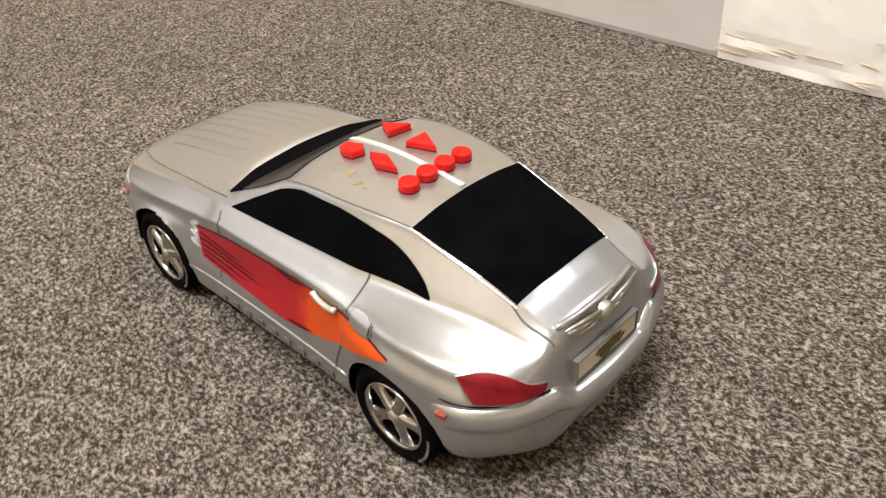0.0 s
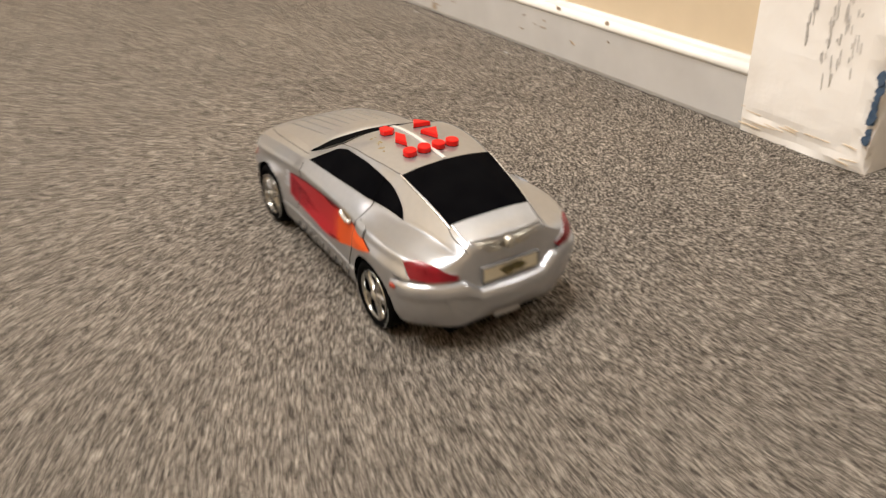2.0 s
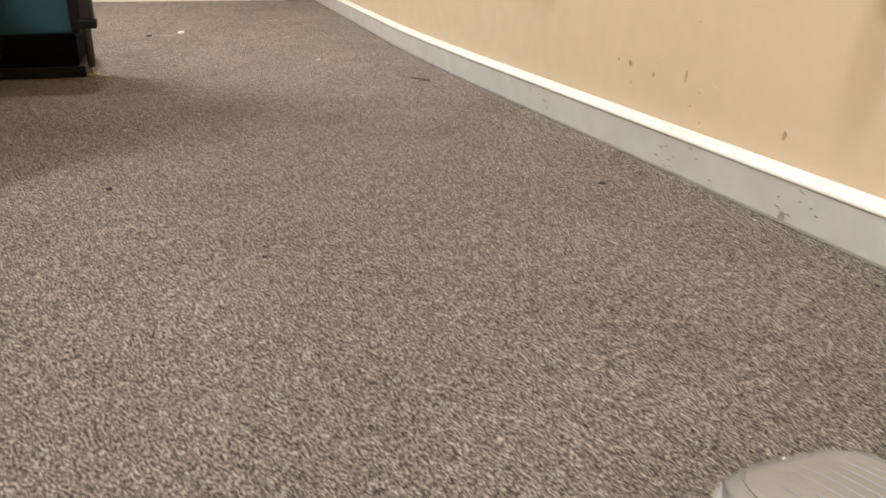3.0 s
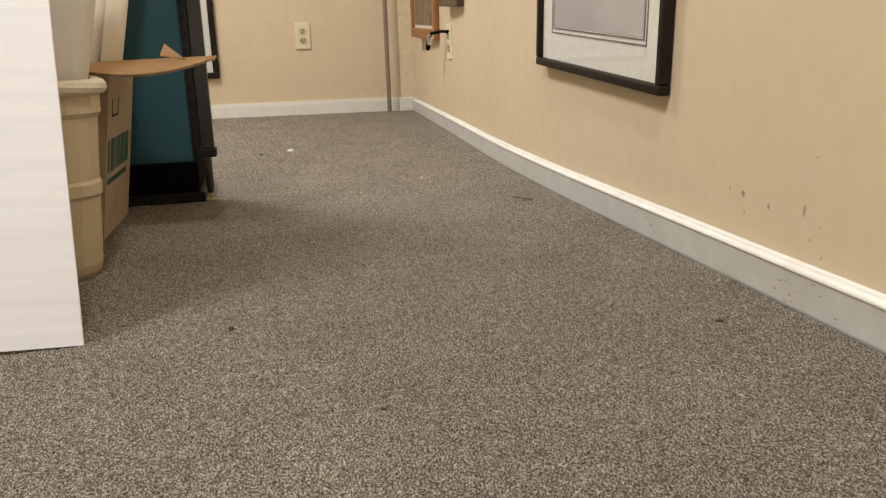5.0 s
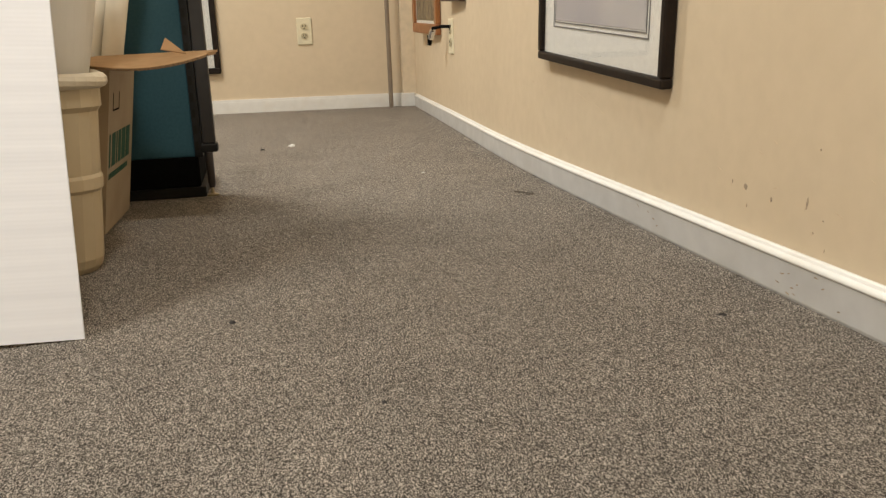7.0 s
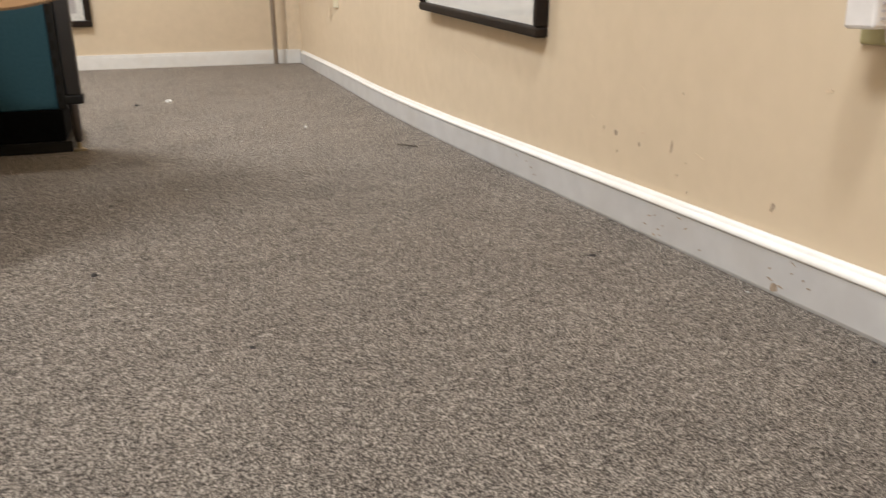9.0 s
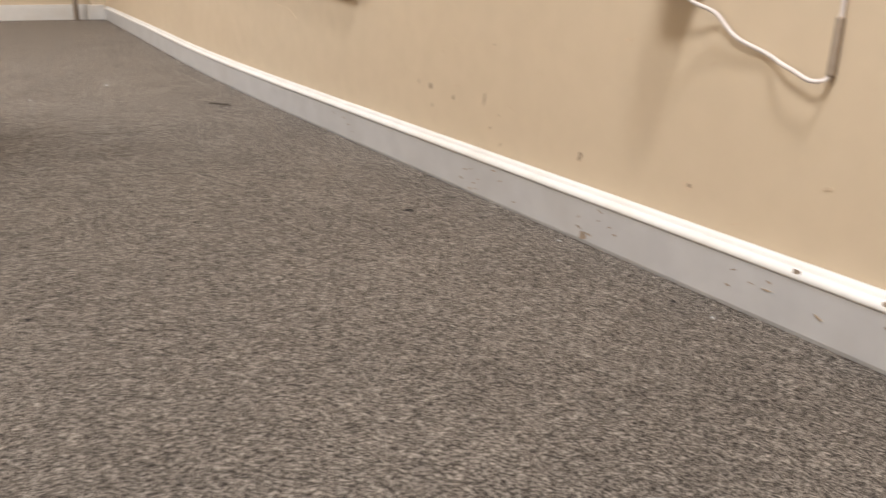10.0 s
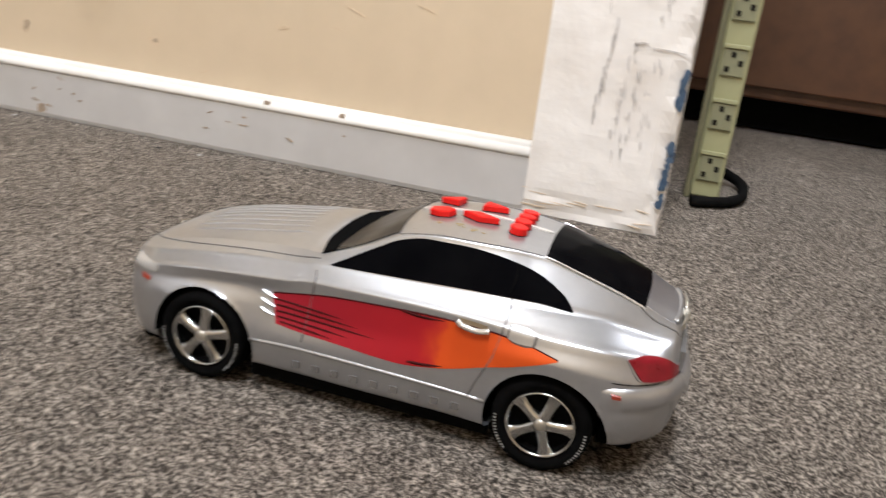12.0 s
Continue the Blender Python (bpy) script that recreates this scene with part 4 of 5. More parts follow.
def half_section(y):
    """One half section at y: its y, top, and (x, z) at roof or bonnet edge, belt, shoulder, side, crease and sill."""
    pairs = ((ROOF_X, ROOF_Z), (BELT_X, BELT_Z), (SHOULDER_X, SHOULDER_Z), (SIDE_X, SIDE_Z), (CREASE_X, CREASE_Z), (SILL_X, SILL_Z))
    return [y, along(TOP, y)] + [(along(h, y), along(v, y)) for h, v in pairs]


SECTIONS = [half_section(float(y)) for y in np.unique(np.concatenate([np.linspace(-0.1352, -0.128, 20), np.linspace(-0.128, 0.112, 61), np.linspace(0.112, 0.138, 16)]))]
SY = np.array([s[0] for s in SECTIONS])


def between(a, b, t):
    return (a[0] + (b[0] - a[0]) * t, a[1] + (b[1] - a[1]) * t)


def controls(s):
    """A section's points from top to underside, with close neighbours that keep the roof edge, belt and shoulder crisp."""
    groove = 0.0024 * math.exp(-((s[0] - 0.074) / 0.030) ** 2)
    low = between(s[4], s[5], 0.36)
    mid = (s[2][0] * 0.52, s[1] - (s[1] - s[2][1]) * 0.24)
    return [(0.0, s[1]), mid, between(mid, s[2], 0.86), s[2], between(s[2], s[3], 0.10), between(s[2], s[3], 0.78), s[3],
            between(s[3], s[4], 0.28), between(s[3], s[4], 0.70), s[4], (low[0] - groove, low[1]), s[5], s[6], s[7],
            (s[7][0] * 0.9, s[7][1] - 0.002), (0.0, s[7][1] - 0.002)]


SP = np.array([controls(s) for s in SECTIONS])


def exact_section(y, n=75):
    """The half section at y as about n points (x, z), and the points from one corner to the next."""
    c = np.array([[pchip(SY, SP[:, k, a], [y])[0] for a in (0, 1)] for k in range(SP.shape[1])])
    s = np.r_[0, np.cumsum(np.maximum(1e-5, np.linalg.norm(np.diff(c, axis=0), axis=1)))]
    q = np.concatenate([np.linspace(s[k], s[k + 1], n // (len(s) - 1) + 1, endpoint=False) for k in range(len(s) - 1)] + [[s[-1]]])
    return np.stack([pchip(s, c[:, 0], q), pchip(s, c[:, 1], q)], 1), len(q) // (len(s) - 1)


GRID_Y = np.linspace(SY[0], SY[-1], 420)
STEP = exact_section(0.0)[1]
GRID = np.array([exact_section(y)[0] for y in GRID_Y])


def section(y):
    f = min(max((y - SY[0]) / (SY[-1] - SY[0]) * 419, 0), 418.999)
    i = int(f)
    return GRID[i] * (1 - (f - i)) + GRID[i + 1] * (f - i), STEP


def on_side(y, z, side=-1, off=0.0):
    """The point of the body's flank at y and height z, lifted by off."""
    p, k = section(y)
    lo = p[k * 2: k * 13 + 1]
    x = np.interp(-z, -lo[:, 1], lo[:, 0])
    dxdz = (np.interp(-(z + 0.001), -lo[:, 1], lo[:, 0]) - np.interp(-(z - 0.001), -lo[:, 1], lo[:, 0])) / 0.002
    p2, _ = section(y - 0.0015)
    p3, _ = section(y + 0.0015)
    xa = np.interp(-z, -p2[k * 2: k * 13 + 1, 1], p2[k * 2: k * 13 + 1, 0])
    xb = np.interp(-z, -p3[k * 2: k * 13 + 1, 1], p3[k * 2: k * 13 + 1, 0])
    nrm = Vector((1, -(xb - xa) / 0.003, -dxdz)).normalized()
    v = Vector((x, y, z)) + nrm * off
    return Vector((side * v.x, v.y, v.z)) * K


def on_top(x, y, off=0.0):
    """The point of the body's upper side over (x, y), lifted by off."""
    def h(a, b):
        p, k = section(b)
        return np.interp(abs(a), p[: k * 9, 0], p[: k * 9, 1])
    z = h(x, y)
    nrm = Vector((-(h(x + 0.001, y) - h(x - 0.001, y)) / 0.002, -(h(x, y + 0.001) - h(x, y - 0.001)) / 0.002, 1)).normalized()
    return (Vector((x, y, z)) + nrm * off) * K


def ruled(a, b, place, n=26, m=7, off=0.0005, thick=0.0012):
    """A sheet between two lines on the body, with its edge sunk into the body."""
    A, B = smooth_line(a, n), smooth_line(b, n)
    bm = bmesh.new()
    g = [[bm.verts.new(place(*(A[i] * (1 - k / (m - 1)) + B[i] * (k / (m - 1))), off)) for k in range(m)] for i in range(n)]
    for i in range(n - 1):
        for k in range(m - 1):
            try:
                bm.faces.new((g[i][k], g[i + 1][k], g[i + 1][k + 1], g[i][k + 1]))
            except ValueError:
                pass
    border = [(A[i], g[i][0]) for i in range(n)] + [(A[-1] * (1 - k / (m - 1)) + B[-1] * (k / (m - 1)), g[-1][k]) for k in range(1, m)]
    border += [(B[i], g[i][-1]) for i in range(n - 2, -1, -1)] + [(A[0] * (1 - k / (m - 1)) + B[0] * (k / (m - 1)), g[0][k]) for k in range(m - 2, 0, -1)]
    low = [bm.verts.new(place(*q, off - thick)) for q, _ in border]
    rim = [bm.verts.new(v.co) for _, v in border]
    for i in range(len(border)):
        j = (i + 1) % len(border)
        bm.faces.new((rim[i], rim[j], low[j], low[i]))
    return bm


def line_on(pts, place, r, n=24, off=0.0, sides=6):
    q = smooth_line(pts, n)
    return tube([place(*p, off) for p in q], r * K, sides)


car = thing("toy_car", "silver toy coupe with red-orange flame stripes and red roof buttons", "toy car", (-0.352, -0.015, 0), 1.0)
AXLES = (-0.0815, 0.0815)
RARCH = 0.0252


def arch(c, dy, dz):
    """The wheel opening's radius in one direction: it runs out towards the tail, most behind the rear wheel."""
    n = math.hypot(dy, dz) or 1.0
    return RARCH + (0.0030 if c < 0 else 0.002) * max(0.0, -dy / n) * (1.0 - max(0.0, dz / n))




def body_shell():
    ys = np.unique(np.concatenate([np.linspace(-0.1352, -0.126, 26), np.linspace(-0.126, 0.118, 150), np.linspace(0.118, 0.138, 22)]))
    bm = bmesh.new()
    rows = []
    for y in ys:
        p, k = exact_section(y)
        right = [bm.verts.new((x, y, z)) for x, z in p]
        left = [right[0]] + [bm.verts.new((-x, y, z)) for x, z in p[1:-1]] + [right[-1]]
        rows.append((right, left))
    for i in range(len(rows) - 1):
        for s in (0, 1):
            a, b = rows[i][s], rows[i + 1][s]
            for k in range(len(a) - 1):
                q = (a[k], a[k + 1], b[k + 1], b[k])
                bm.faces.new(q if s == 0 else q[::-1])
    for i in (0, -1):
        r, l = rows[i]
        bm.faces.new(r + l[-2:0:-1])
    # wheel openings
    def inside(v):
        return abs(v.co.x) > 0.026 and any(math.hypot(v.co.y - c, v.co.z - 0.0205) < arch(c, v.co.y - c, v.co.z - 0.0205) for c in AXLES)
    hit = {v for v in bm.verts if inside(v)}
    bmesh.ops.delete(bm, geom=[f for f in bm.faces if all(v in hit for v in f.verts)], context="FACES")
    for v in [v for v in bm.verts if v.is_valid and v in hit]:
        c = min(AXLES, key=lambda a: abs(a - v.co.y))
        d = Vector((v.co.y - c, v.co.z - 0.0205))
        d = d.normalized() * arch(c, d.x, d.y)
        if v.co.z > 0.0125:
            v.co.y, v.co.z = c + d.x, max(0.012, 0.0205 + d.y)
    bmesh.ops.delete(bm, geom=[v for v in bm.verts if not v.link_faces], context="VERTS")
    bmesh.ops.transform(bm, matrix=Matrix.Scale(K, 4), verts=bm.verts)
    return part("body", bm, SILVER, car, "silver painted plastic body, worn on the bonnet", True)


body = body_shell()
# wheel wells
for c in AXLES:
    for s in (-1, 1):
        bm = bmesh.new()
        n = 20
        prof = [(RARCH, 0.0555), (RARCH + 0.0006, 0.030), (0.004, 0.029)]
        rings = [[bm.verts.new((s * h * K, (c + (r if r < 0.01 else r - RARCH + arch(c, math.cos(a), math.sin(a))) * math.cos(a)) * K, (0.0205 + (r if r < 0.01 else r - RARCH + arch(c, math.cos(a), math.sin(a))) * math.sin(a)) * K)) for a in np.linspace(-0.1, math.pi + 0.1, n)] for r, h in prof]
        for i in range(2):
            for k in range(n - 1):
                bm.faces.new((rings[i][k], rings[i][k + 1], rings[i + 1][k + 1], rings[i + 1][k]))
        part("wheel_well", bm, GAP, car)
for y0, y1, w in ((-0.120, -0.104, 0.032), (-0.104, -0.058, 0.028), (-0.058, 0.058, 0.0505), (0.058, 0.104, 0.028), (0.104, 0.124, 0.040)):
    part("chassis", box(-w * K, w * K, y0 * K, y1 * K, 0.0050, 0.0125, 0.001), GAP, car, "black plastic underside")


def wheel(c, s):
    """A tyre with pale lettering on a chrome five-spoke rim, turned to the side s."""
    r, w0, w1 = 0.0217 * K, 0.0395 * K, (0.0595 if c < 0 else 0.0565) * K
    m = Matrix.Translation((0, c * K, 0.0215 * K))
    prof = [(r * 0.60, w0), (r * 0.90, w0), (r * 0.975, w0 + 0.0012), (r, w0 + 0.003), (r, w1 - 0.003), (r * 0.985, w1 - 0.0014), (r * 0.93, w1 - 0.0002), (r * 0.86, w1 + 0.0004), (r * 0.79, w1), (r * 0.690, w1 - 0.001), (r * 0.685, w1 - 0.004), (r * 0.60, w0)]
    wh = part("wheel", lathe([(a, s * b) for a, b in prof], "X", 48, m=m), TYRE, car, "black toy tyre on a chrome rim", True)
    rim = lathe([(a, s * b) for a, b in ((r * 0.690, w1 - 0.004), (r * 0.695, w1 - 0.0006), (r * 0.670, w1 + 0.0002), (r * 0.635, w1 - 0.0008), (r * 0.635, w1 - 0.0022))], "X", 48, m=m)
    part("rim_ring", rim, CHROME, wh, "chrome rim ring", True)
    part("rim_dish", lathe([(r * 0.675, s * (w1 - 0.0035)), (r * 0.625, s * (w1 - 0.0055)), (0.0001, s * (w1 - 0.005))], "X", 32, m=m), GAP, wh)
    for i in range(5):
        a = 2 * math.pi * i / 5 + (0.35 if c < 0 else 0.1)
        # each spoke: (distance from the hub, half width, set back from the rim's face), with a rounded crown
        bm = bmesh.new()
        rows = []
        for q, h, d in ((0.0018, 0.0026, 0.0002), (0.0048, 0.0022, 0.0004), (0.0090, 0.0024, 0.0010), (0.0112, 0.0029, 0.0012), (r * 0.650, 0.0042, 0.0010)):
            rows.append([bm.verts.new((s * (w1 - e), p * h, q)) for p, e in ((-1.0, 0.0045), (-1.0, d + 0.0011), (-0.6, d + 0.0003), (0.0, d), (0.6, d + 0.0003), (1.0, d + 0.0011), (1.0, 0.0045))])
        for u, v in zip(rows, rows[1:]):
            for k in range(6):
                bm.faces.new((u[k], u[k + 1], v[k + 1], v[k]))
        bmesh.ops.transform(bm, matrix=m @ Matrix.Rotation(a, 4, "X"), verts=bm.verts)
        part("spoke", bm, CHROME, wh, "", True)
    part("hub", lathe([(0.0001, s * (w1 + 0.0004)), (0.0014, s * (w1 + 0.0004)), (0.0026, s * (w1 - 0.0004)), (0.0030, s * (w1 - 0.003))], "X", 20, m=m), DULL, wh, "dull gilt hub cap", True)
    for base in (math.pi * 0.62, -math.pi * 0.62):
        bm = bmesh.new()
        for i in range(12):
            a = base + (i - 5.5) * 0.075
            h = 0.020 + 0.012 * ((i * 5) % 3) / 2
            bm.faces.new([bm.verts.new((s * (w1 + 0.0007), r * rr * math.sin(a + da), r * rr * math.cos(a + da))) for rr, da in ((0.86, -h * 0.7), (0.86, h * 0.7), (0.915, h * 0.7), (0.915, -h * 0.7))])
        bmesh.ops.transform(bm, matrix=m, verts=bm.verts)
        tagged(part("sidewall_bars", bm, TYREW, wh, "pale raised sidewall lettering bars"), kind="stuff")
    return wh


for c in AXLES:
    for s in (-1, 1):
        wheel(c, s)

# glazing
part("rear_window", ruled([(-0.0300, -0.0690), (0.0, -0.0682), (0.0300, -0.0690)], [(-0.0262, -0.1140), (0.0, -0.1147), (0.0262, -0.1140)], on_top, 20, 12), TINT, car, "glossy black rear window", True)
part("windscreen", ruled([(-0.0415, 0.0260), (-0.026, 0.0290), (0.0, 0.0300), (0.026, 0.0290), (0.0415, 0.0260)], [(-0.0335, -0.0030), (0.0, -0.0010), (0.0335, -0.0030)], on_top, 30, 10), SHIELD, car, "smoky grey windscreen", True)
part("cowl_gap", ruled([(-0.0430, 0.0290), (-0.026, 0.0330), (0.0, 0.0335), (0.026, 0.0330), (0.0430, 0.0290)], [(-0.0412, 0.0230), (-0.026, 0.0255), (0.0, 0.0262), (0.026, 0.0255), (0.0412, 0.0230)], on_top, 30, 3, 0.0009), GAP, car, "black gap at the windscreen's foot", True)
for s in (-1, 1):
    def flank(y, z, off, s=s):
        return on_side(y, z, s, off)
    part("side_window", ruled([(0.0230, 0.0668), (-0.010, 0.0678), (-0.049, 0.0688), (-0.070, 0.0682), (-0.0850, 0.0664)], [(0.0180, 0.0695), (0.006, 0.0762), (-0.006, 0.0822), (-0.018, 0.0847), (-0.034, 0.0849), (-0.047, 0.0838), (-0.0585, 0.0816), (-0.0695, 0.0780), (-0.0770, 0.0740), (-0.0820, 0.0705), (-0.0852, 0.0668)], flank, 44, 9), TINT, car, "glossy black side window", True)
    part("window_divider", line_on([(-0.0575, 0.0702), (-0.0590, 0.0760), (-0.0585, 0.0816)], flank, 0.0004, 10, 0.0005), GAP, car)
    part("stripe", ruled([(0.0475, 0.0500), (0.030, 0.0530), (0.013, 0.0550), (-0.014, 0.0568), (-0.041, 0.0570), (-0.066, 0.0562), (-0.0845, 0.0530)], [(0.0440, 0.0365), (0.031, 0.0350), (0.013, 0.0340), (-0.015, 0.0325), (-0.032, 0.0345), (-0.060, 0.0430), (-0.0845, 0.0525)], flank, 40, 12, 0.00035, 0.0006), STRIPE, car, "crimson to orange flame stripe", True)
    for z0, y0, y1 in ((0.0478, 0.046, 0.012), (0.0452, 0.045, 0.004), (0.0425, 0.0445, -0.004), (0.0400, 0.0435, 0.008), (0.0378, 0.042, 0.016)):
        q = smooth_line([(y0, z0), ((y0 + y1) / 2, z0 - 0.001), (y1, z0 - 0.0022)], 10)
        part("speed_line", tube([flank(a, b, 0.0003) for a, b in q], 0.00042, 5, None, [1] * 7 + [0.8, 0.5, 0.2]), DARKRED, car)
    for pts in ([(-0.014, 0.0568), (-0.024, 0.0558), (-0.034, 0.0562)], [(-0.020, 0.0345), (-0.028, 0.0350), (-0.036, 0.0362)]):
        q = smooth_line(pts, 8)
        part("speed_line", tube([flank(a, b, 0.0003) for a, b in q], 0.0006, 5, None, [0.6, 1, 1, 1, 1, 0.8, 0.5, 0.2]), DARKRED, car)
    part("speed_line", tube([flank(a, b, 0.0002) for a, b in smooth_line([(0.0475, 0.0502), (0.013, 0.0553), (-0.041, 0.0573), (-0.066, 0.0564), (-0.0845, 0.0530)], 30)], 0.00032, 5), DARKRED, car)
    # vents ahead of the stripe
    for i in range(3):
        bm = bmesh.new()
        tube([flank(a, b, 0.0006) for a, b in ((0.0520, 0.0505 - 0.004 * i), (0.0495, 0.0492 - 0.004 * i), (0.0455, 0.0480 - 0.004 * i))], 0.00055, 6, bm, [0.7, 1, 0.4])
        part("vent_strake", bm, SILVER, car, "bright vent strake")
    # seams, creases, handle, filler cap
    part("door_seam", line_on([(0.0285, 0.0640), (0.0272, 0.0600), (0.0285, 0.0480), (0.0305, 0.0310)], flank, 0.00045), SEAM, car)
    part("door_seam", line_on([(-0.0590, 0.0702), (-0.0600, 0.0640), (-0.0580, 0.0500), (-0.0500, 0.0300), (-0.0485, 0.0250)], flank, 0.00045), SEAM, car)
    part("sill_crease", line_on([(0.056, 0.0265), (0.030, 0.0272), (0.0, 0.0268), (-0.0560, 0.0255)], flank, 0.0011, off=-0.0004), SILVER, car, "", True)
    for i in range(9):
        y = 0.034 - i * 0.0095
        a, b = flank(y, 0.0210, 0.0003), flank(y - 0.0036, 0.0178, 0.0003)
        part("sill_bar", box(min(a.x, b.x) - 0.0002, max(a.x, b.x) + 0.0002, b.y, a.y, b.z, a.z), RELIEF, car)
    h = part("door_handle", line_on([(-0.0400, 0.0585), (-0.0425, 0.0568), (-0.0490, 0.0560), (-0.0545, 0.0572)], flank, 0.0013, 14, 0.0016, 8), SILVERB, car, "bright door handle", True)
    # no hollow here: a dark bronze sheet paints the shade behind the handle
    part("handle_recess", ruled([(-0.0405, 0.0595), (-0.0480, 0.0592), (-0.0535, 0.0588)], [(-0.0420, 0.0560), (-0.0480, 0.0552), (-0.0530, 0.0560)], flank, 10, 4, 0.0004), mat("bronze_shadow", (0.20, 0.15, 0.09), None, 60, 0.5, 0.3), h)
    cp = part("filler_cap", ruled([(-0.0630, 0.0612), (-0.0680, 0.0612), (-0.0735, 0.0604)], [(-0.0625, 0.0562), (-0.0675, 0.0553), (-0.0730, 0.0556)], flank, 14, 6, 0.0009), SILVER, car, "raised silver filler cap", True)
    part("cap_edge", line_on([(-0.0630, 0.0614), (-0.0622, 0.0577), (-0.0650, 0.0553), (-0.0700, 0.0549), (-0.0738, 0.0563), (-0.0742, 0.0602)], flank, 0.00045, 20, 0.0002), SEAM, cp)
    # lamps
    lamp_hi = [(-0.1110, 0.0572), (-0.1165, 0.0580), (-0.1220, 0.0574), (-0.1265, 0.0560), (-0.1300, 0.0533), (-0.1316, 0.0510)]
    lamp_lo = [(-0.1182, 0.0494), (-0.1212, 0.0490), (-0.1245, 0.0487), (-0.1280, 0.0486), (-0.1304, 0.0486), (-0.1318, 0.0487)]
    tl = part("tail_lamp", ruled(lamp_hi, lamp_lo, flank, 22, 8, 0.0008, 0.002), LAMP, car, "dark red tail lamp", True)
    part("lamp_edge", line_on(lamp_hi + lamp_lo[::-1] + lamp_hi[:1], flank, 0.00045, 50, 0.0003), SILVER, tl)
    part("side_marker", ruled([(-0.1072, 0.0440), (-0.1108, 0.0438)], [(-0.1074, 0.0426), (-0.1108, 0.0424)], flank, 6, 3, 0.0030, 0.004), AMBER, car, "small amber side marker")
    part("front_marker", ruled([(0.1175, 0.0440), (0.1120, 0.0432)], [(0.1170, 0.0420), (0.1120, 0.0415)], flank, 6, 3, 0.0006), AMBER, car, "small amber front marker")
    part("head_lamp", ruled([(0.1265, 0.0500), (0.1200, 0.0510), (0.1080, 0.0500)], [(0.1265, 0.0462), (0.1200, 0.0462), (0.1080, 0.0468)], flank, 14, 5, 0.0005), mat("clear_lamp", (0.55, 0.54, 0.52), None, 60, 0.15, 0.4), car, "clear headlamp", True)
    part("rear_window_edge", line_on([(s * 0.0304, -0.0685), (s * 0.0293, -0.085), (s * 0.0280, -0.1000), (s * 0.0267, -0.1143)], on_top, 0.00055, 24, 0.0003), SILVERB, car)
    part("boot_seam", line_on([(s * 0.0268, -0.1110), (s * 0.0278, -0.1180), (s * 0.0270, -0.1250), (s * 0.0262, -0.1300)], on_top, 0.00045), SEAM, car)
    part("roof_seam", line_on([(s * 0.0355, -0.0040), (s * 0.0352, -0.030), (s * 0.0325, -0.055), (s * 0.0298, -0.0690)], on_top, 0.0004), SEAM, car)
    part("bonnet_seam", line_on([(s * 0.0450, 0.0290), (s * 0.0440, 0.060), (s * 0.0420, 0.090), (s * 0.0360, 0.1150), (s * 0.0260, 0.1265)], on_top, 0.0004), SEAM, car)
for i in range(8):
    x = -0.0255 + i * 0.0073
    y1 = 0.118 - 0.0005 * abs(i - 3.5) ** 2
    pts = smooth_line([(x, 0.044 - 9 * x * x), (x * 1.02, 0.08), (x * 1.0, y1)], 20)
    sink = [-0.0012, -0.0007, -0.0003] + [-0.0001] * 14 + [-0.0004, -0.0008, -0.0014]
    part("bonnet_rib", tube([on_top(a, b, o) for (a, b), o in zip(pts, sink)], 0.0008 * K, 6), SILVER, car, "", True)
part("nose_badge", lathe([(0.0001, 0.0015), (0.0025, 0.0012), (0.003, 0)], "Z", 14, m=Matrix.Translation(on_top(0, 0.1285)) @ pose(0, 0, 0, -40, 0, 0)), CHROME, car, "small chrome nose badge", True)
part("roof_stripe", ruled([(-0.0010, -0.0030), (-0.0010, -0.0350), (-0.0010, -0.0665)], [(0.0014, -0.0030), (0.0014, -0.0350), (0.0014, -0.0665)], on_top, 24, 3, 0.0007), mat("pearl_ridge", (0.72, 0.70, 0.67), None, 80, 0.3, 0.3), car, "pale ridge along the roof", True)


# roof buttons
def button(poly, x, y, h, label):
    p = on_top(x, y)
    n = (on_top(x, y, 0.01) - p).normalized()
    m = Matrix.Translation(p) @ Vector((0, 0, 1)).rotation_difference(n).to_matrix().to_4x4()
    b = part("button", prism([(a * K, c * K) for a, c in poly], -0.001, h * K, m, 0.0006), RED, car, label)
    part("button_gap", prism([(a * 1.03 * K, c * 1.03 * K) for a, c in poly], -0.001, 0.0003, m), GAP, b)


ROUND = [(0.0041 * math.cos(a), 0.0041 * math.sin(a)) for a in np.linspace(0, 2 * math.pi, 24, endpoint=False)]
for x in (-0.0148, -0.0050, 0.0048, 0.0146):
    button(ROUND, x, -0.0527, 0.0036, "round red button")
button([(-0.0040, -0.0044), (0.0009, -0.0064), (0.0042, -0.0026), (0.0030, 0.0056), (-0.0018, 0.0056), (-0.0043, 0.0008)], -0.0100, -0.0155, 0.0032, "six-sided red button")
button([(0.0014, 0.0088), (-0.0036, 0.0), (-0.0006, -0.0090), (0.0042, 0.0012)], -0.0105, -0.0340, 0.0032, "rhombic red button")
button([(0.001, 0.0085), (-0.0052, -0.002), (0.0068, -0.003)], 0.0130, -0.0165, 0.0032, "triangular red button")
button([(0.0065, 0.0040), (-0.0050, 0.0040), (0.0, -0.0082)], 0.0108, -0.0345, 0.0032, "triangular red button")
bm = bmesh.new()
rg = random.Random(8)
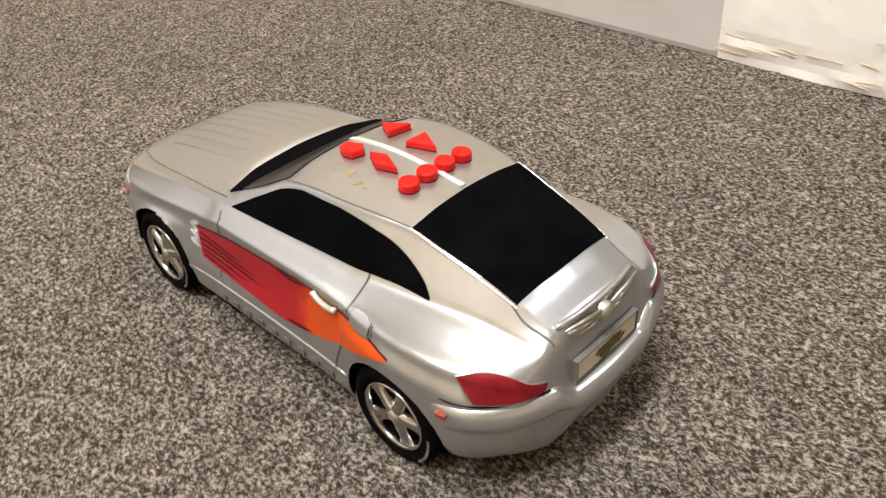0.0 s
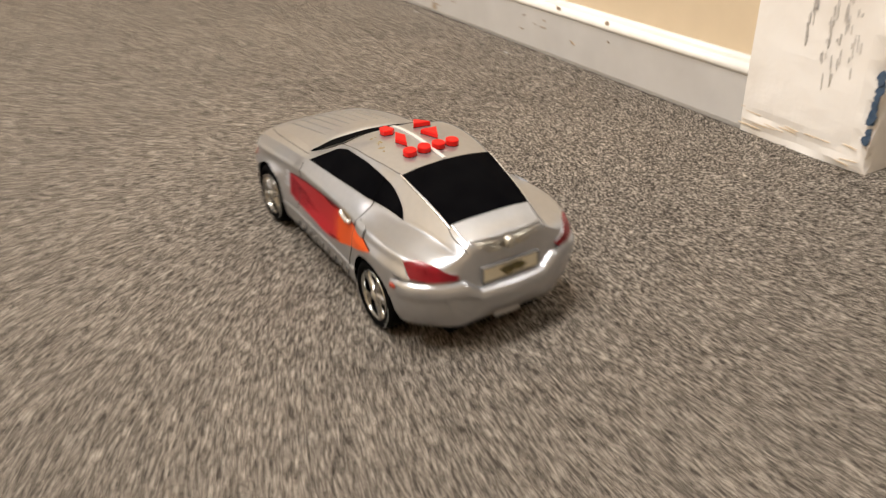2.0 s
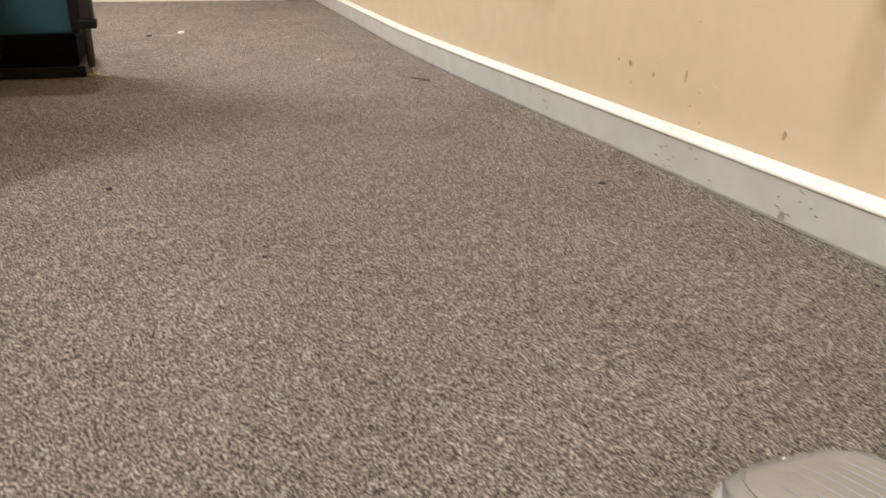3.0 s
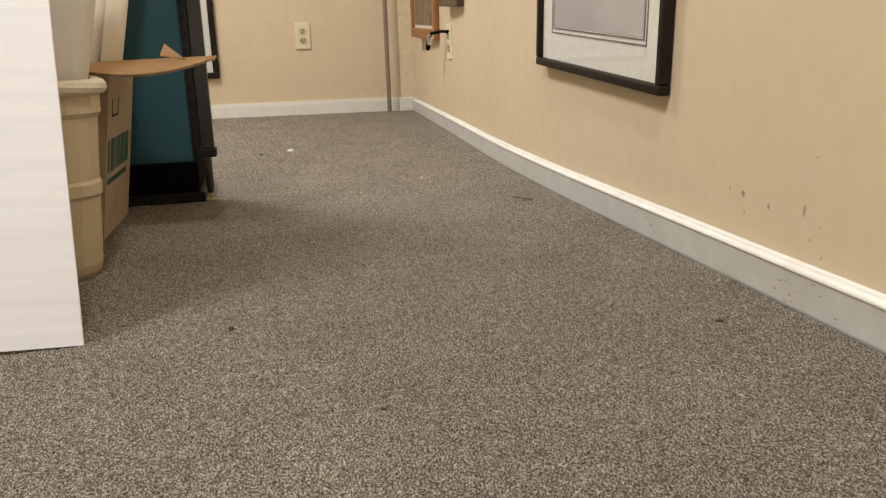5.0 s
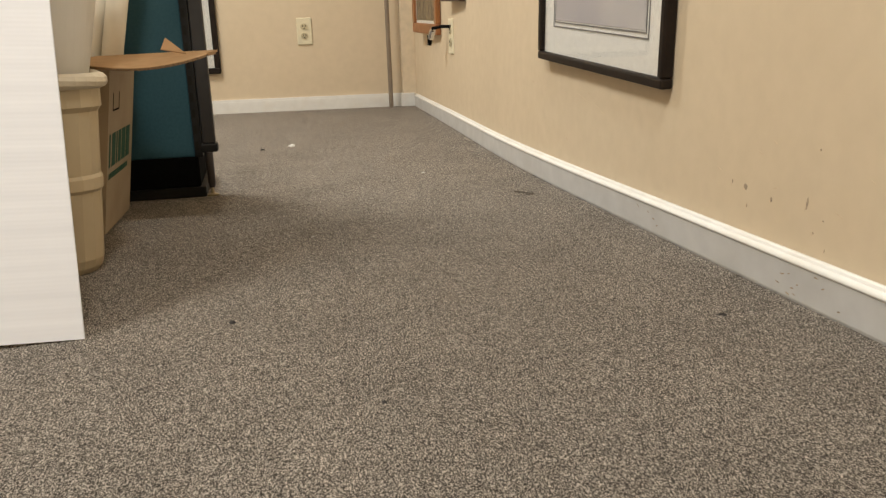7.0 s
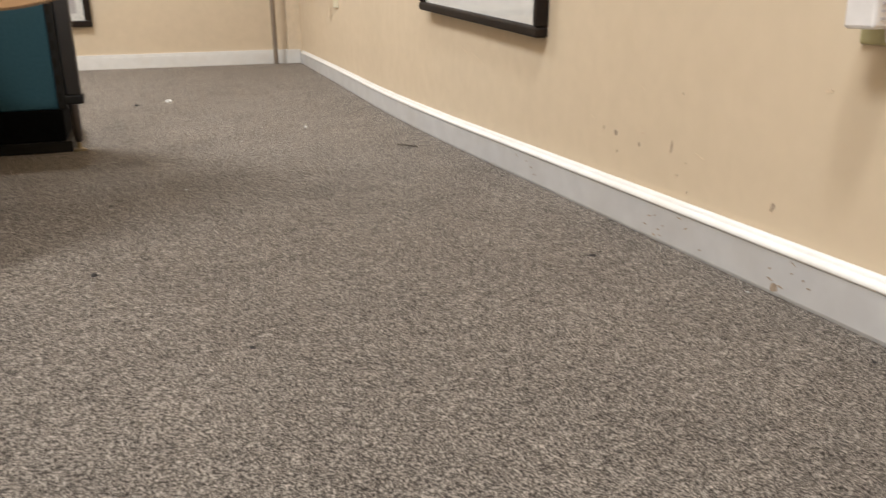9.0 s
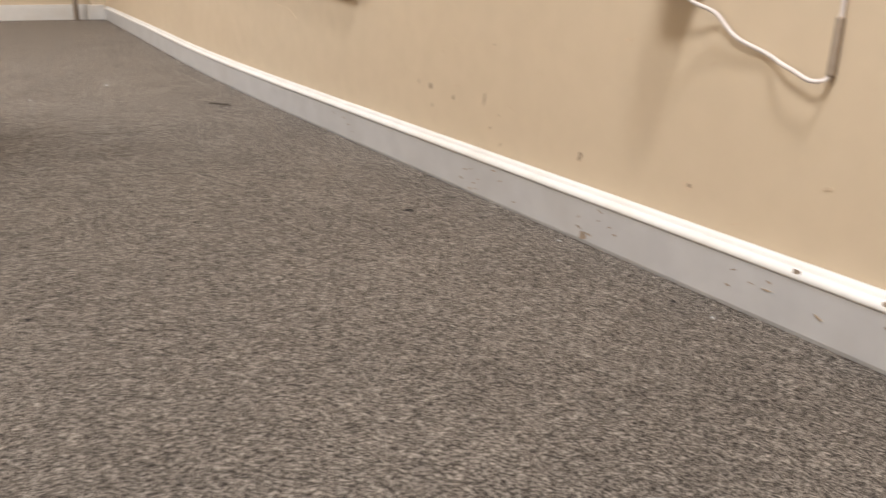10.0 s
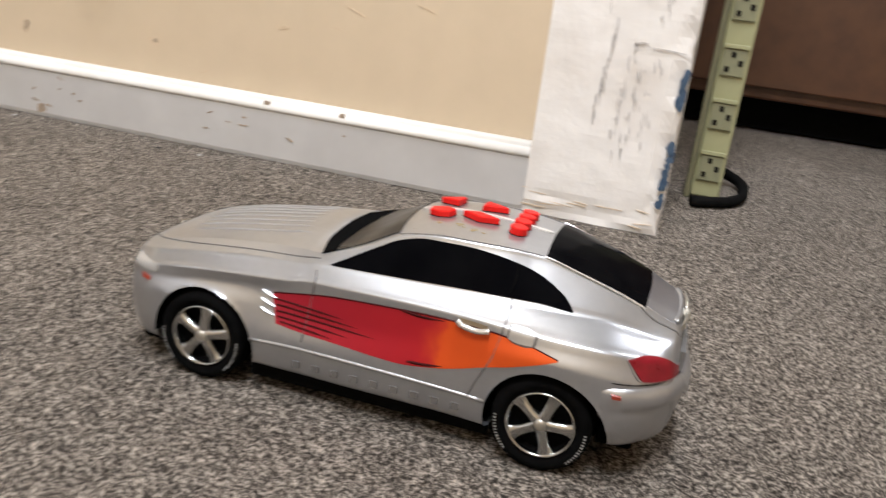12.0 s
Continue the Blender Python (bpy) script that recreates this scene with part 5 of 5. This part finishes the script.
for i in range(16):
    cx, cy = rg.choice([(-0.0215, -0.0185), (-0.0245, -0.0330), (-0.0225, -0.0280), (-0.0240, -0.0370)])
    x, y = cx + rg.uniform(-0.003, 0.003), cy + rg.uniform(-0.003, 0.003)
    n = rg.randint(5, 7)
    r = rg.uniform(0.0005, 0.0014)
    bm.faces.new([bm.verts.new(on_top(x + r * math.cos(6.283 * k / n) * rg.uniform(0.5, 1), y + r * math.sin(6.283 * k / n) * rg.uniform(0.5, 1), 0.00015)) for k in range(n)])
part("rubbed_print", bm, RUB, car, "rubbed gold print on the roof")

def rear_bumper():
    """The bumper bar round the tail: a rounded shelf, a crease and a tucked-in foot."""
    plan = smooth_line([(-0.0603, -0.1035), (-0.0598, -0.110), (-0.0565, -0.1185), (-0.0495, -0.1265), (-0.038, -0.1328), (-0.020, -0.1372), (0.0, -0.1385), (0.020, -0.1372), (0.038, -0.1328), (0.0495, -0.1265), (0.0565, -0.1185), (0.0598, -0.110), (0.0603, -0.1035)], 70)
    old = smooth_line([(-0.0060, 0.0480), (-0.0030, 0.0476), (-0.0005, 0.0466), (0.0010, 0.0445), (0.0016, 0.0410), (0.0013, 0.0378), (0.0004, 0.0366), (0.0008, 0.0340), (0.0005, 0.0285), (-0.0010, 0.0230), (-0.0030, 0.0190), (-0.0070, 0.0172)], 26)
    tuck = smooth_line([(-0.0060, 0.0480), (-0.0030, 0.0476), (-0.0005, 0.0466), (0.0010, 0.0445), (0.0016, 0.0415), (0.0012, 0.0385), (-0.0004, 0.0370), (-0.0002, 0.0345), (-0.0010, 0.0290), (-0.0030, 0.0230), (-0.0055, 0.0190), (-0.0085, 0.0172)], 26)
    bm = bmesh.new()
    rows = []
    for i, (x, y) in enumerate(plan):
        t = Vector(plan[min(i + 1, len(plan) - 1)] - plan[max(i - 1, 0)]).normalized()
        nx, ny = t.y, -t.x
        fade = min(1.0, min(i, len(plan) - 1 - i) / 6)
        dip = 0.0066 * min(1.0, max(0.0, (0.0300 - abs(x)) / 0.0085))
        w = min(1.0, max(0.0, (min(i, len(plan) - 1 - i) - 1) / 7))
        prof = old * (1 - w) + tuck * w
        # the foot rises towards the wheel opening
        prof[:, 1] += 0.0034 * (1 - w) * np.clip((0.031 - prof[:, 1]) / 0.013, 0, 1)
        edge = []
        for o, z in prof:
            ye = y
            while abs(x) > 0.03 and math.hypot(ye - AXLES[0], z - 0.0205) < arch(AXLES[0], ye - AXLES[0], z - 0.0205) + 0.0004:
                ye -= 0.0004
            half = plan[: len(plan) // 2 + 1]
            edge.append((x if ye == y else math.copysign(np.interp(-ye, -half[:, 1], -half[:, 0]), x), ye))
        rows.append([bm.verts.new(((xe + nx * (o if o < 0 else o * (0.3 + 0.7 * fade))) * K, (ye + ny * o) * K, (z - 0.0012 * (1 - fade) - dip * min(1.0, max(0.0, (z - 0.034) / 0.008))) * K)) for (o, z), (xe, ye) in zip(prof, edge)])
    for i in range(len(rows) - 1):
        for k in range(25):
            bm.faces.new((rows[i][k], rows[i][k + 1], rows[i + 1][k + 1], rows[i + 1][k]))
    ob = part("rear_bumper", bm, SILVER, car, "silver rounded rear bumper", True)
    for s in (-1, 1):
        rim = [(p[0] * 0.990, p[1] * 0.990, 0.0481) for p in plan if s * p[0] > 0.0315]
        part("bumper_gap", tube([(x * K, y * K, z * K) for x, y, z in rim], 0.00028, 6), GAP, ob, "dark gap above the bumper")
    return ob


rear_bumper()

# tail: lip, winged badge, plate, lower lip
lip = part("boot_lip", line_on([(-0.0225, -0.1275), (-0.012, -0.1290), (0.0, -0.1294), (0.012, -0.1290), (0.0225, -0.1275)], on_top, 0.0012, 24, 0.0003, 8), SILVER, car, "raised lip on the boot lid", True)
BACK = -0.1322
badge = part("winged_badge", lathe([(0.0001, -0.0022), (0.0024, -0.0020), (0.0032, -0.0012), (0.0034, 0.0012)], "Y", 20, m=Matrix.Translation((0, (BACK + 0.0001) * K, 0.0618 * K))), DULL, car, "raised winged badge", True)
for s in (-1, 1):
    for x1, dz in ((0.0222, 0.0044), (0.0195, 0.0014), (0.0150, -0.0016)):
        pts = [(s * 0.0034 * K, (BACK - 0.0002) * K, (0.0615 + dz * 0.5) * K), (s * x1 * 0.6 * K, (BACK + 0.0001) * K, (0.0612 + dz * 0.9) * K), (s * x1 * K, (BACK + 0.0012) * K, (0.0615 + dz) * K)]
        part("wing_bar", tube(pts, 0.00075, 6, None, [1, 1, 0.5]), DULL, badge, "", True)
pl = part("number_plate", box(-0.0185 * K, 0.0185 * K, -0.1346 * K, -0.1325 * K, 0.0425 * K, 0.0512 * K, 0.0004), PLATE, car, "cream plate with a worn gold emblem")
bm = bmesh.new()
rg = random.Random(2)
blob = [(0.0092 * math.cos(a) * rg.uniform(0.7, 1.1), 0.0037 * math.sin(a) * rg.uniform(0.65, 1.1)) for a in np.linspace(0, 6.283, 18, endpoint=False)]
prism([(a * K, b * K) for a, b in blob], 0, 0.0003, Matrix.Translation((0.001 * K, -0.1347 * K, 0.0468 * K)) @ pose(0, 0, 0, 90, 0, 0), bm=bm)
part("emblem", bm, GOLD, pl, "worn gold shape")
bm = bmesh.new()
for a in ((-0.0191, 0.0191, 0.0512, 0.0518), (-0.0191, 0.0191, 0.0419, 0.0425), (-0.0191, -0.0185, 0.0425, 0.0512), (0.0185, 0.0191, 0.0425, 0.0512)):
    box(a[0] * K, a[1] * K, -0.1349 * K, -0.1325 * K, a[2] * K, a[3] * K, bm=bm)
# silver like the body, with the shade round the plate put into its colour
part("plate_surround", bm, mat("shaded_silver", (0.16, 0.155, 0.15), None, 60, 0.5, 0.3), pl)
part("exhaust", box(-0.009 * K, 0.009 * K, -0.1328 * K, -0.120 * K, 0.0150 * K, 0.0190 * K, 0.0012), SILVER, car, "silver central exhaust box")
